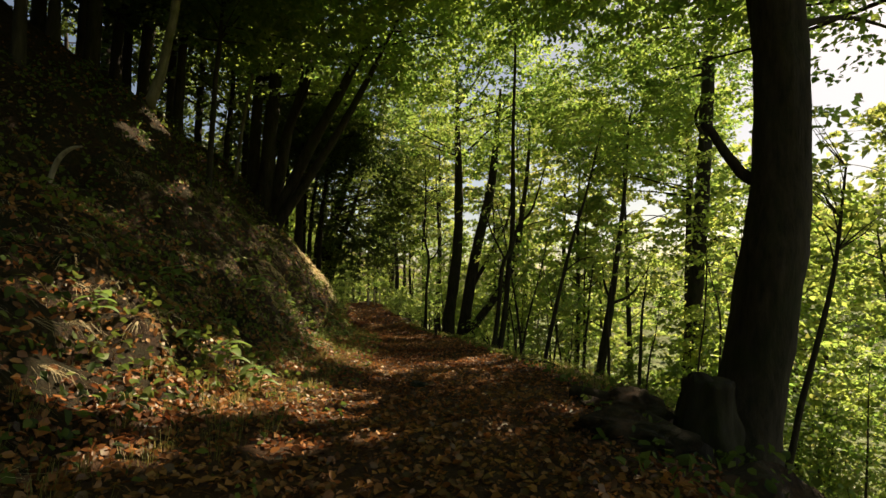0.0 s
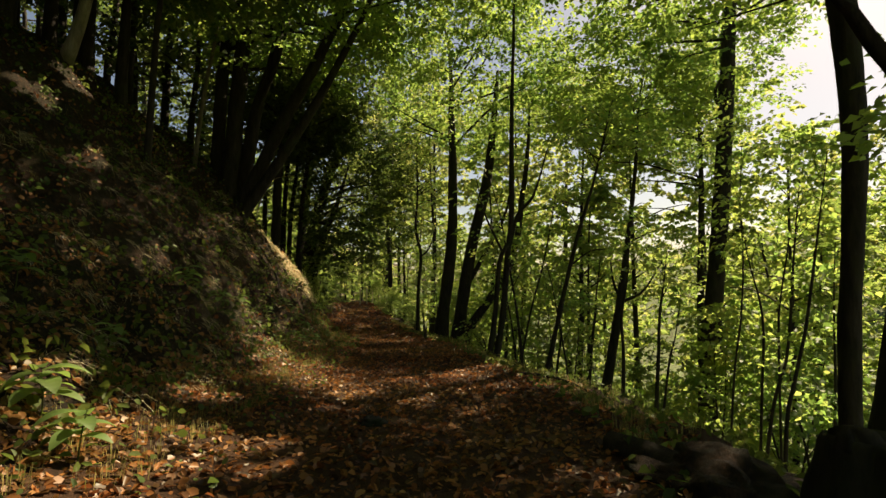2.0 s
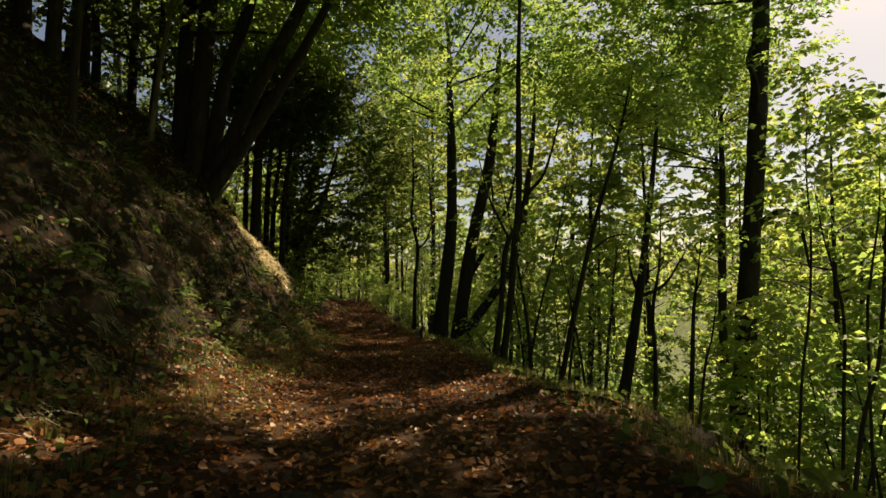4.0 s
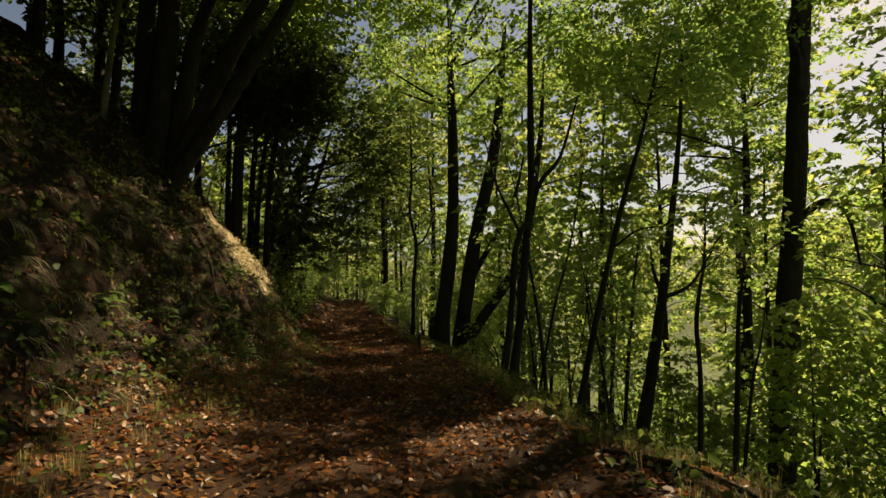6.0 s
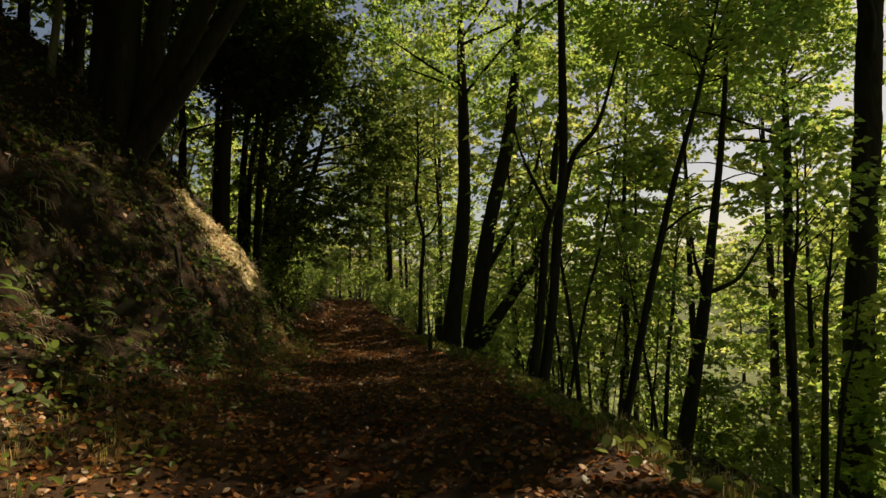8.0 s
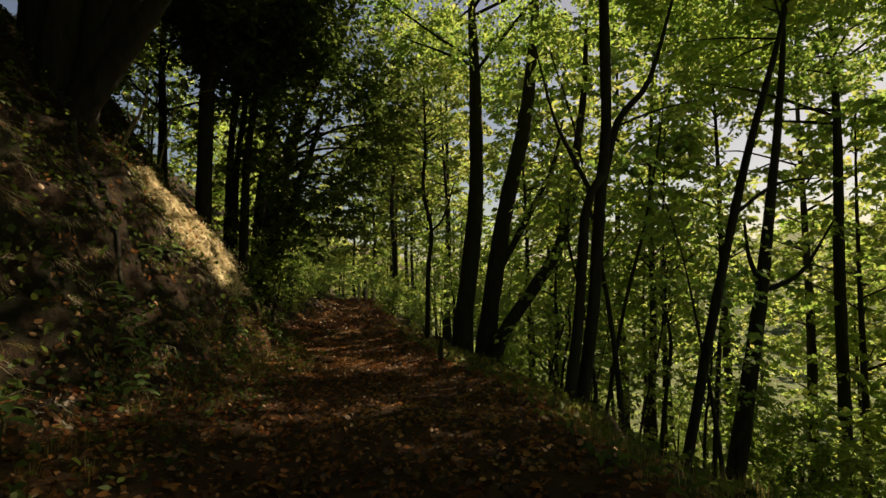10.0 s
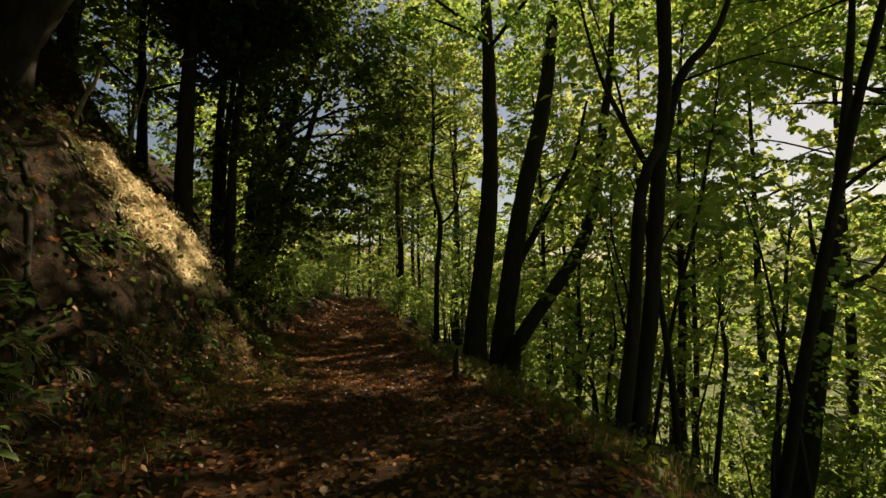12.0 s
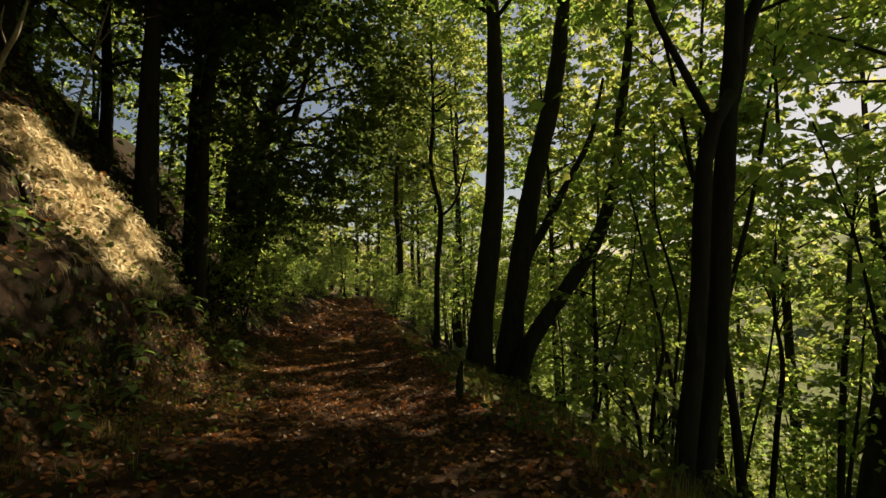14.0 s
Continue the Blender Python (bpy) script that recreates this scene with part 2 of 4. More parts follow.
def smooth_path(pts, step=0.35):
    """Catmull-Rom through (x, y, z, r)."""
    p = [np.array(q, float) for q in pts]
    p = [2 * p[0] - p[1]] + p + [2 * p[-1] - p[-2]]
    out = []
    for a, b, c, d in zip(p, p[1:], p[2:], p[3:]):
        n = max(1, int(np.linalg.norm(c[:3] - b[:3]) / step))
        for k in range(n):
            t = k / n
            out.append(0.5 * (2 * b + (c - a) * t + (2 * a - 5 * b + 4 * c - d) * t * t + (3 * b - a - 3 * c + d) * t ** 3))
    out.append(p[-2])
    return out


def tube(bm, pts, segs=8, rough=0.06, step=0.35, flare=0.0):
    """A tapered, slightly uneven stem along pts of (x, y, z, r)."""
    path = smooth_path(pts, step)
    rings = []
    ph = random.uniform(0, 50)
    base = path[0][2]
    for k, q in enumerate(path):
        t = Vector((path[min(k + 1, len(path) - 1)] - path[max(k - 1, 0)])[:3])
        if t.length < 1e-6:
            t = Vector((0, 0, 1))
        t.normalize()
        u = t.cross(Vector((0.3, 1, 0.1))).normalized()
        v = t.cross(u)
        c, r = Vector(q[:3]), max(0.003, float(q[3]))
        ring = []
        for s in range(segs):
            a = 2 * math.pi * s / segs
            rr = r * (1 + rough * 2.2 * noise.noise(Vector((math.cos(a) * 1.2, math.sin(a) * 1.2, c.z * 0.8 + ph))) + rough * noise.noise(Vector((math.cos(a) * 3, math.sin(a) * 3, c.z * 2.5 + ph))))
            if flare:
                h = c.z - base
                rr *= 1 + flare * math.exp(-h / 0.5) * (0.6 + 0.5 * math.cos(3 * a + ph))
            ring.append(bm.verts.new(c + (u * math.cos(a) + v * math.sin(a)) * rr))
        rings.append(ring)
    for a, b in zip(rings, rings[1:]):
        for s in range(segs):
            bm.faces.new((a[s], a[(s + 1) % segs], b[(s + 1) % segs], b[s]))
    bm.faces.new(rings[0][::-1])
    bm.faces.new(rings[-1])
    return path


def leaf_mesh(name, pos, along, normal, length, width, material, bend=0.18):
    """Many small folded leaves, each a bent four-cornered blade."""
    n = len(pos)
    along = along / np.linalg.norm(along, axis=1, keepdims=True)
    side = np.cross(normal, along)
    side /= np.maximum(1e-6, np.linalg.norm(side, axis=1, keepdims=True))
    up = np.cross(along, side)
    L, W = length[:, None], width[:, None]
    v = np.empty((n, 4, 3))
    v[:, 0] = pos - along * L * 0.5
    v[:, 1] = pos + side * W * 0.5 + up * L * bend * 0.6 - along * L * 0.06
    v[:, 2] = pos + along * L * 0.5 - up * L * bend
    v[:, 3] = pos - side * W * 0.5 + up * L * bend * 0.6 - along * L * 0.06
    me = bpy.data.meshes.new(name)
    me.vertices.add(n * 4)
    me.vertices.foreach_set("co", v.ravel())
    me.loops.add(n * 4)
    me.loops.foreach_set("vertex_index", np.arange(n * 4, dtype=np.int32))
    me.polygons.add(n)
    me.polygons.foreach_set("loop_start", np.arange(0, n * 4, 4, dtype=np.int32))
    me.materials.append(material)
    me.update(calc_edges=True)
    me.validate()
    return me


def broad_leaf_mesh(name, pos, along, normal, length, width, material):
    """Fallen leaves: two halves folded and curled along the midrib."""
    n = len(pos)
    along = along / np.linalg.norm(along, axis=1, keepdims=True)
    side = np.cross(normal, along)
    side /= np.maximum(1e-6, np.linalg.norm(side, axis=1, keepdims=True))
    up = np.cross(along, side)
    L, W = length[:, None], width[:, None]
    jag = np.random.default_rng(6).uniform(0.55, 1.2, (n, 4, 1))
    curl = np.random.default_rng(3).uniform(-0.25, 0.45, (n, 1))
    tilt = np.random.default_rng(4).uniform(-0.12, 0.42, (n, 2))
    v = np.empty((n, 6, 3))
    v[:, 0] = pos - along * L * 0.5
    v[:, 1] = pos - along * L * 0.2 + side * W * 0.5 * jag[:, 0] + up * L * tilt[:, :1]
    v[:, 2] = pos + along * L * 0.18 + side * W * 0.45 * jag[:, 1] + up * L * (tilt[:, :1] - curl * 0.4)
    v[:, 3] = pos + along * L * 0.5 - up * L * (curl - 0.12)
    v[:, 4] = pos + along * L * 0.18 - side * W * 0.45 * jag[:, 2] + up * L * (tilt[:, 1:] - curl * 0.4)
    v[:, 5] = pos - along * L * 0.2 - side * W * 0.5 * jag[:, 3] + up * L * tilt[:, 1:]
    me = bpy.data.meshes.new(name)
    me.vertices.add(n * 6)
    me.vertices.foreach_set("co", v.ravel())
    me.loops.add(n * 8)
    me.loops.foreach_set("vertex_index", (np.arange(n)[:, None] * 6 + np.array([0, 1, 2, 3, 0, 3, 4, 5])).astype(np.int32).ravel())
    me.polygons.add(n * 2)
    me.polygons.foreach_set("loop_start", np.arange(0, n * 8, 4, dtype=np.int32))
    me.materials.append(material)
    me.update(calc_edges=True)
    me.validate()
    return me


rng = np.random.default_rng(5)


def spray_leaves(centres, outs, per, radius, leaf, flat=0.28, jitter=0.45):
    """Layered sprays: leaves spread in thin tilted discs round each centre."""
    n = len(centres)
    k = n * per
    c = np.repeat(centres, per, axis=0)
    o = np.repeat(outs, per, axis=0)
    tilt = np.repeat(rng.normal(0, flat, (n, 2)), per, axis=0)
    a, rr = rng.uniform(0, 2 * np.pi, k), np.sqrt(rng.uniform(0, 1, k))
    rad = np.repeat(radius, per) * rr
    dx, dy = rad * np.cos(a), rad * np.sin(a)
    pos = c + np.stack([dx, dy, dx * tilt[:, 0] + dy * tilt[:, 1] + rng.normal(0, 0.09, k) * np.repeat(radius, per) - 0.22 * rr ** 2 * np.repeat(radius, per)], 1)
    along = np.stack([np.cos(a), np.sin(a), rng.normal(-0.25, 0.3, k)], 1) + 0.5 * o + rng.normal(0, 0.35, (k, 3))
    normal = np.stack([tilt[:, 0] * -1, tilt[:, 1] * -1, np.ones(k)], 1) + rng.normal(0, jitter, (k, 3))
    length = leaf * rng.uniform(0.65, 1.25, k)
    return pos, along, normal, length, length * rng.uniform(0.55, 0.8, k)


def add_leaves(name, data, material, parent, label=""):
    ob = new(name, leaf_mesh(name, *data, material))
    ob.parent = parent
    ob.matrix_parent_inverse = parent.matrix_basis.inverted()
    return tagged(ob, label, kind="stuff")


# Openings in the canopy that let the sun down: a lit spot and the radius of the shaft.
# over the first stretch of path
GAPS_NEAR = [((-4.4, 5.8, 1), 0.56), ((-3.8, 5.6, 0.6), 0.56), ((-3.3, 4.5, 0.3), 0.56), ((-2.9, 5.3, 0.1), 0.62), ((-2.4, 5.9, -0.2), 0.56), ((-1.6, 5.8, -0.3),
             0.39), ((-1.5, 4.4, -0.2), 0.28), ((-2.5, 3.6, 0), 0.28), ((-0.8, 5, -0.3), 0.22), ((-3.5, 7.1, 0.2), 0.45), ((-3, 7, -0.1), 0.47), ((-2.6, 7.3,
             -0.2), 0.47), ((-1.8, 7.3, -0.4), 0.39), ((-2.6, 6.2, -0.2), 0.36), ((-2.1, 6.5, -0.3), 0.36), ((-3, 9.2, -0.3), 0.4), ((-1.3, 6.9, -0.4), 0.22),
             ((-1.2, 9.6, -0.6), 0.25)]
# over the glade and the bank above it: spots on the ground
GLADE = [(-5.4, 16.6, 0.38), (-4.8, 15.6, 0.5), (-4.1, 14.5, 0.6), (-3.3, 13.4, 0.66), (-2.7, 12.5, 0.66), (-2.0, 11.6, 0.5), (-1.3, 10.9, 0.36), (-0.7, 12.4, 0.34), (-0.1, 10.2, 0.22), (0.4, 11.3, 0.24),
         (0.5, 13.4, 0.4), (0.9, 13.9, 0.42), (1.3, 14.4, 0.42), (1.8, 14.9, 0.35), (2.2, 15.6, 0.3), (-5.9, 13.2, 0.3), (-8.7, 12.9, 0.5), (-7.3, 13, 0.3), (-9.1, 14.6, 0.45)]
# over the sandy scar and the far path
SCAR = [(-6.2, 25.0, 0.42), (-6.4, 24.2, 0.45), (-6.8, 23.7, 0.4), (-6.8, 24.5, 0.45), (-6.9, 25.4, 0.55), (-7.2, 24.8, 0.55), (-7.5, 25.4, 0.6), (-7.1, 26.1, 0.45), (-7.6, 26.1, 0.5), (-8.0, 25.2, 0.5), (-8.0, 25.8, 0.45), (-8.5, 25.4, 0.4), (-6.7, 26.3, 0.3),
        (-6.6, 25.6, 0.4), (-7.6, 23.8, 0.25), (-9.8, 28.3, 0.5), (-5.4, 20.8, 0.2), (-1.6, 26.2, 0.3), (-1.0, 25.2, 0.25), (-0.4, 24.2, 0.2), (-1.2, 23.2, 0.16), (-6.2, 28.5, 0.24), (-6.0, 35.0, 0.5), (-5.4, 33.5, 0.35),
        (-9.6, 57.3, 2.2), (-9.2, 50, 1.6), (-7.2, 41.9, 1.0)]
GAPS = GAPS_NEAR + [((x, y, land(x, y)), r) for x, y, r in GLADE + SCAR]


def lit_gaps(data):
    pos = data[0]
    s = np.array(SUN)
    keep = np.ones(len(pos), bool)
    for c, r in GAPS:
        d = pos - np.array(c)
        t = d @ s
        off = np.linalg.norm(d - t[:, None] * s, axis=1)
        e = d - t[:, None] * s
        turn = np.arctan2(e[:, 2], e[:, 0])
        keep &= ~((off < r * (1.05 + 0.22 * np.sin(turn * 3 + c[0]) + 0.15 * np.sin(turn * 7 + c[1]))) & (t > 0.6))
    return tuple(a[keep] for a in data)


def in_gap(tip, stem):
    """Whether a limb to tip would cross one of the gaps."""
    root = np.array(min(stem, key=lambda p: abs(p[2] - tip[2] + 1.5))[:3])
    s = np.array(SUN)
    for c, r in GAPS:
        for u in (0.35, 0.5, 0.65, 0.8, 0.9, 1.0):
            d = root + (tip - root) * u - np.array(c)
            if np.linalg.norm(d - (d @ s) * s) < r * 0.9:
                return True
    return False


def canopy(centre, radii, sprays, per=26, leaf=0.2, spray=0.75):
    """Leaf data for a high crown: sprays in the outer shell of an ellipsoid, thinner below."""
    q = rng.normal(0, 1, (sprays, 3))
    q /= np.linalg.norm(q, axis=1, keepdims=True)
    q *= rng.uniform(0.35, 1.0, (sprays, 1)) ** 0.6
    q *= 1 + 0.22 * np.sin(q[:, :1] * 7 + centre[0]) * np.cos(q[:, 1:2] * 6 + centre[1])
    c = np.array(centre) + q * np.array(radii)
    o = np.stack([q[:, 0], q[:, 1], q[:, 2] * 0.3], 1)
    return c, spray_leaves(c, o, per, rng.uniform(0.5, 1.2, sprays) * spray, leaf)


def limbs(bm, stem_pts, targets, r0=0.05, segs=5):
    """Limbs that leave a stem and rise, bending, to points in the crown."""
    stem = [np.array(p) for p in stem_pts]
    for tg in targets:
        d = [abs(np.linalg.norm(p[:3] - tg) - 0.0) + 1.6 * max(0, p[2] - tg[2] + 0.8) for p in stem]
        p = stem[int(np.argmin(d))]
        mid = (p[:3] + tg) / 2 + np.array([random.uniform(-0.2, 0.2), random.uniform(-0.2, 0.2), random.uniform(-0.1, 0.35)]) * np.linalg.norm(tg - p[:3]) * 0.35
        r = min(r0, p[3] * 0.5)
        tube(bm, [(*p[:3], r), (*mid, r * 0.65), (*tg, r * 0.2)], segs, 0.05, 0.6)


def tall_tree(name, label, stems, crown=None, material=None, limb_parts=(), sprays=300, segs=14, high=LEAF_HIGH, leaf=0.2, flare=0.18, group=""):
    """stems: lists of (x, y, z, r) from the ground up; crown: (centre, radii)."""
    base = stems[0][0]
    t = thing(name, base[:3], label, "tree", group)
    paths = []
    for k, s in enumerate(stems):
        bm = bmesh.new()
        path = tube(bm, s, segs, 0.07, 0.3, flare)
        paths += [q for q in path]
        if crown and k == 0:
            cc, data = canopy(*crown, sprays, leaf=leaf * 1.2)
            pick = cc[rng.choice(len(cc), min(22, len(cc)), replace=False)]
            top = [q for q in path if q[2] > base[2] + 0.35 * (path[-1][2] - base[2])]
            for tg in (q for q in pick if not in_gap(q, stems[0])):
                lb = bmesh.new()
                limbs(lb, top, [tg], 0.09)
                part("limb", lb, material or BARK, t)
        part("trunk" if k == 0 else "stem", bm, material or BARK, t)
    for s in limb_parts:
        bm = bmesh.new()
        tube(bm, s, 7, 0.08, 0.25)
        part("limb", bm, material or BARK, t)
    if crown:
        add_leaves("crown", lit_gaps(data), high, t)
    return t


def at_depth(y, pts, dy=0.0):
    """(x, z, r) points of a stem that stands at depth y, leaning by dy a metre."""
    z0 = pts[0][1]
    return [(x, y + dy * (z - z0), z, r) for x, z, r in pts]


def rooted(pts):
    """Lets a stem start just under the land."""
    x, y, z, r = pts[0]
    g = land(x, y) - 0.12
    return [(x, y, min(z, g), r * 1.05)] + list(pts[1:]) if z > g else [(x, y, g, r)] + [p for p in pts if p[2] > g + 0.3]


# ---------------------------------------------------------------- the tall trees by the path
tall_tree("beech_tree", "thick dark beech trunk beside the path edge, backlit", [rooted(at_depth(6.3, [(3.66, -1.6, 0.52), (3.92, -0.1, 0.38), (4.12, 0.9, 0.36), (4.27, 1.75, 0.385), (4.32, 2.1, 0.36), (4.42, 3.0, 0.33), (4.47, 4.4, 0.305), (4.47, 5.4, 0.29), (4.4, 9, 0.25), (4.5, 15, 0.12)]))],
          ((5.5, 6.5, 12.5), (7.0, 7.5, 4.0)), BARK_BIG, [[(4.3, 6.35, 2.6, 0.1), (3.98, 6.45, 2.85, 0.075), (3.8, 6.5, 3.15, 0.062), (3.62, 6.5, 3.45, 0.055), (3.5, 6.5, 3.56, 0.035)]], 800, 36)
tall_tree("side_stem_tree", "slim curving dark trunk on the slope behind the beech", [rooted(at_depth(11.5, [(7.35, -3.6, 0.2), (7.47, 0.2, 0.165), (7.72, 3.45, 0.185), (7.70, 5.7, 0.215), (7.59, 6.9, 0.22), (7.2, 11, 0.12), (7.0, 14, 0.06)]))], ((5.0, 14.5, 13.0), (6.5, 6.5, 3.2)), BARK,
          [], 760, 14)
# Added beside the view: this crown blocks the sun over the near path.
tall_tree("slope_shade_oak", "added tree lower on the slope, its crown shading the path", [rooted(at_depth(12.6, [(11.4, -5.4, 0.3), (11.7, -1.0, 0.26), (12.0, 4, 0.22), (12.1, 12, 0.1)]))], ((9.8, 15.5, 13.0), (5.5, 6.0, 3.2)), BARK, (), 560, 12)
tall_tree("curved_sapling", "thin curved dark sapling below the thick beech", [rooted(at_depth(9.2, [(6.0, -3.2, 0.07), (6.3, -1.9, 0.06), (6.55, -0.9, 0.055), (6.95, 0.4, 0.05), (7.3, 1.7, 0.04), (7.6, 3.6, 0.02)]))], ((7.5, 9.4, 3.6), (1.2, 1.2, 1.5)), BARK, (), 18, 8, LEAF, 0.16, 0.2)
tall_tree("valley_ash", "tall dark trunk further along the slope", [rooted([(17.5, 37, -10, 0.3), (17.7, 37, 0, 0.24), (18, 37, 8, 0.18), (18, 37, 16, 0.08)])], ((15.5, 36, 13), (6, 6.5, 4.5)), BARK, (), 560, 10)
tall_tree("oak_tree", "straight dark trunk on the downhill slope", [rooted(at_depth(26.8, [(12.38, -6.13, 0.453), (13.13, -0.40, 0.401), (13.70, 4.87, 0.375), (14.27, 11.75, 0.339), (14.62, 17.36, 0.278), (14.84, 21.60, 0.131)]))],
          ((13.5, 25.5, 17.0), (7.5, 8.5, 4.6)), BARK, [[(13.41, 26.81, 3.04, 0.138), (14.39, 26.23, 3.84, 0.115), (15.07, 26.12, 3.27, 0.080), (15.42, 26.12, 1.44, 0.046)], [(13.93, 26.81, 7.39, 0.115), (13.58, 26.12, 9.23, 0.092), (13.24, 26.12, 10.37, 0.080), (13.81, 26.00, 11.63, 0.057)]], 620, 16)
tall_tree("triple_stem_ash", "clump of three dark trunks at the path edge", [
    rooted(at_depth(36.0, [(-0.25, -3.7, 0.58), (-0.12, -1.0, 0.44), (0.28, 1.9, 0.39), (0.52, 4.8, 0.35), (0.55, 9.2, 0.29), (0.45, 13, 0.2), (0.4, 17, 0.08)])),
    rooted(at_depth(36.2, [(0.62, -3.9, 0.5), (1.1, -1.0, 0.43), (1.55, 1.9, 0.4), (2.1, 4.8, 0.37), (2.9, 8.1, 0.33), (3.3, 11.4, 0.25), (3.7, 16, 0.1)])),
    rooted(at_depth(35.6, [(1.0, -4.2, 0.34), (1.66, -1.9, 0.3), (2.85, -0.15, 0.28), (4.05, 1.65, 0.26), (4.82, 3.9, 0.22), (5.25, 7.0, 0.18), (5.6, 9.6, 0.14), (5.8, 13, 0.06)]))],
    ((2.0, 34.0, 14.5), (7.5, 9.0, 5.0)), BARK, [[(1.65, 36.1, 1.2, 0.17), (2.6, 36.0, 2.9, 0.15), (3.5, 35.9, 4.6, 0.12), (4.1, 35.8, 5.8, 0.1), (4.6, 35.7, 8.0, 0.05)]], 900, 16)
tall_tree("sapling_tree", "thin crooked dark sapling stem at the path edge", [rooted(at_depth(37.0, [(-1.89, -2.6, 0.13), (-1.84, 0.8, 0.11), (-1.68, 3.1, 0.1), (-2.06, 5.0, 0.085), (-1.94, 7.3, 0.07), (-2.0, 10.1, 0.04), (-1.9, 11.5, 0.02)]))],
          ((-2.0, 37.0, 9.0), (2.0, 2.2, 2.8)), BARK, [[(-1.7, 37.0, 3.0, 0.06), (-1.1, 37.0, 3.6, 0.05), (-0.5, 36.9, 5.4, 0.02)]], 60, 9, LEAF, 0.16, 0.2)
# Crown spread far wider than the stems, added to shade the path below.
tall_tree("twin_stem_maple", "two close dark trunks rising together below the path", [
    rooted(at_depth(23.8, [(2.25, -2.6, 0.16), (2.6, -0.4, 0.132), (2.86, 2.4, 0.124), (3.02, 3.9, 0.112), (3.05, 5.5, 0.116), (3.08, 9, 0.084), (3.2, 13, 0.06), (3.1, 17, 0.03)])),
    rooted(at_depth(23.6, [(1.98, -2.6, 0.14), (2.28, -0.2, 0.11), (2.46, 1.95, 0.1), (2.6, 2.45, 0.095), (2.84, 2.85, 0.09)]))],
    ((2.6, 21.0, 17.0), (8.5, 9.0, 3.2)), BARK, [[(2.95, 23.8, 2.8, 0.092), (3.3, 23.8, 4.1, 0.08), (3.85, 23.8, 4.75, 0.067), (4.15, 23.8, 5.4, 0.05), (4.6, 23.7, 7, 0.025)], [(2.66, 23.7, 2.45, 0.06), (2.2, 23.7, 3.4, 0.05), (1.86, 23.7, 4.2, 0.034), (1.5, 23.7, 5.7, 0.017)], [(3.3, 23.8, 4.0, 0.026), (4.15, 23.7, 4.3, 0.021), (5.0, 23.7, 4.5, 0.01)]], 1000, 12)
tall_tree("leaning_oak", "leaning dark trunk with a side limb on the slope", [rooted(at_depth(29.4, [(8.2, -5.6, 0.3), (9.2, -1.8, 0.24), (9.6, 0.5, 0.2), (9.95, 2.9, 0.15), (10.3, 5.4, 0.123), (10.6, 8, 0.088), (10.8, 11, 0.044)]))],
          ((10.5, 30, 12.5), (6.0, 7.0, 3.6)), BARK, [[(9.55, 29.4, 0.15, 0.1), (10.3, 29.3, 0.45, 0.08), (10.9, 29.3, 0.9, 0.06), (11.8, 29.2, 2.4, 0.03)], [(9.5, 29.4, 0.4, 0.09), (9.2, 29.4, 1.3, 0.07), (9.05, 29.3, 2.4, 0.04)]], 560, 12)
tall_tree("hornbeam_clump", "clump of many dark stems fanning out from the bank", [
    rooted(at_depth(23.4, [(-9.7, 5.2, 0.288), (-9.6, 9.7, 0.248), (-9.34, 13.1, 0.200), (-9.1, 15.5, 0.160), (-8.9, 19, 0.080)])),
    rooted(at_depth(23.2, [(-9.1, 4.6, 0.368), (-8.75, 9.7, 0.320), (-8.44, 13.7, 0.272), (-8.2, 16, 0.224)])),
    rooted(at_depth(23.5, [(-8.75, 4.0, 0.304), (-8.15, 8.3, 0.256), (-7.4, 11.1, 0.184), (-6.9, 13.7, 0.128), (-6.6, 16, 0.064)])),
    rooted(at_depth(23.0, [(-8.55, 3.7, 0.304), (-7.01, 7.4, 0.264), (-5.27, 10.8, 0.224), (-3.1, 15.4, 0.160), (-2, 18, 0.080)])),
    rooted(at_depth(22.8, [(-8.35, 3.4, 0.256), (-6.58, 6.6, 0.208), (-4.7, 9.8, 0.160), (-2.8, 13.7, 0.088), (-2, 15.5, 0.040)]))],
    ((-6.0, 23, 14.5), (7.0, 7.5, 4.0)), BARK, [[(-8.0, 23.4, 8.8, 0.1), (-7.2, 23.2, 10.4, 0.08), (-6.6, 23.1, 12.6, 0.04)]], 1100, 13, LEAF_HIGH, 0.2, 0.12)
# The broad crown is added overhead to block sky light from path and bank.
tall_tree("grey_bank_tree", "slender grey sunlit trunk on the bank", [rooted(at_depth(14.6, [(-9.41, 6.0, 0.16), (-9.07, 7.85, 0.14), (-8.86, 9.1, 0.13), (-8.7, 10.2, 0.12), (-8.5, 14, 0.07)]))], ((-5.8, 15.5, 13.2), (6.0, 6.5, 2.8)), BARK_PALE, (), 1150, 12)
tall_tree("thin_bank_tree", "thin dark stem standing on the bank", [rooted(at_depth(16.5, [(-8.4, 5.8, 0.1), (-8.3, 8.2, 0.085), (-8.2, 9.6, 0.075), (-8.1, 12, 0.04)]))], ((-8, 18, 12), (3, 4, 2)), BARK, (), 160, 9)
tall_tree("bank_birch", "thin pale stem beside the stem clump", [rooted(at_depth(22.0, [(-9.95, 6.0, 0.09), (-9.67, 8.65, 0.077), (-9.23, 11.35, 0.064), (-9.0, 14, 0.03)]))], None, BARK_PALE, (), 0, 8)
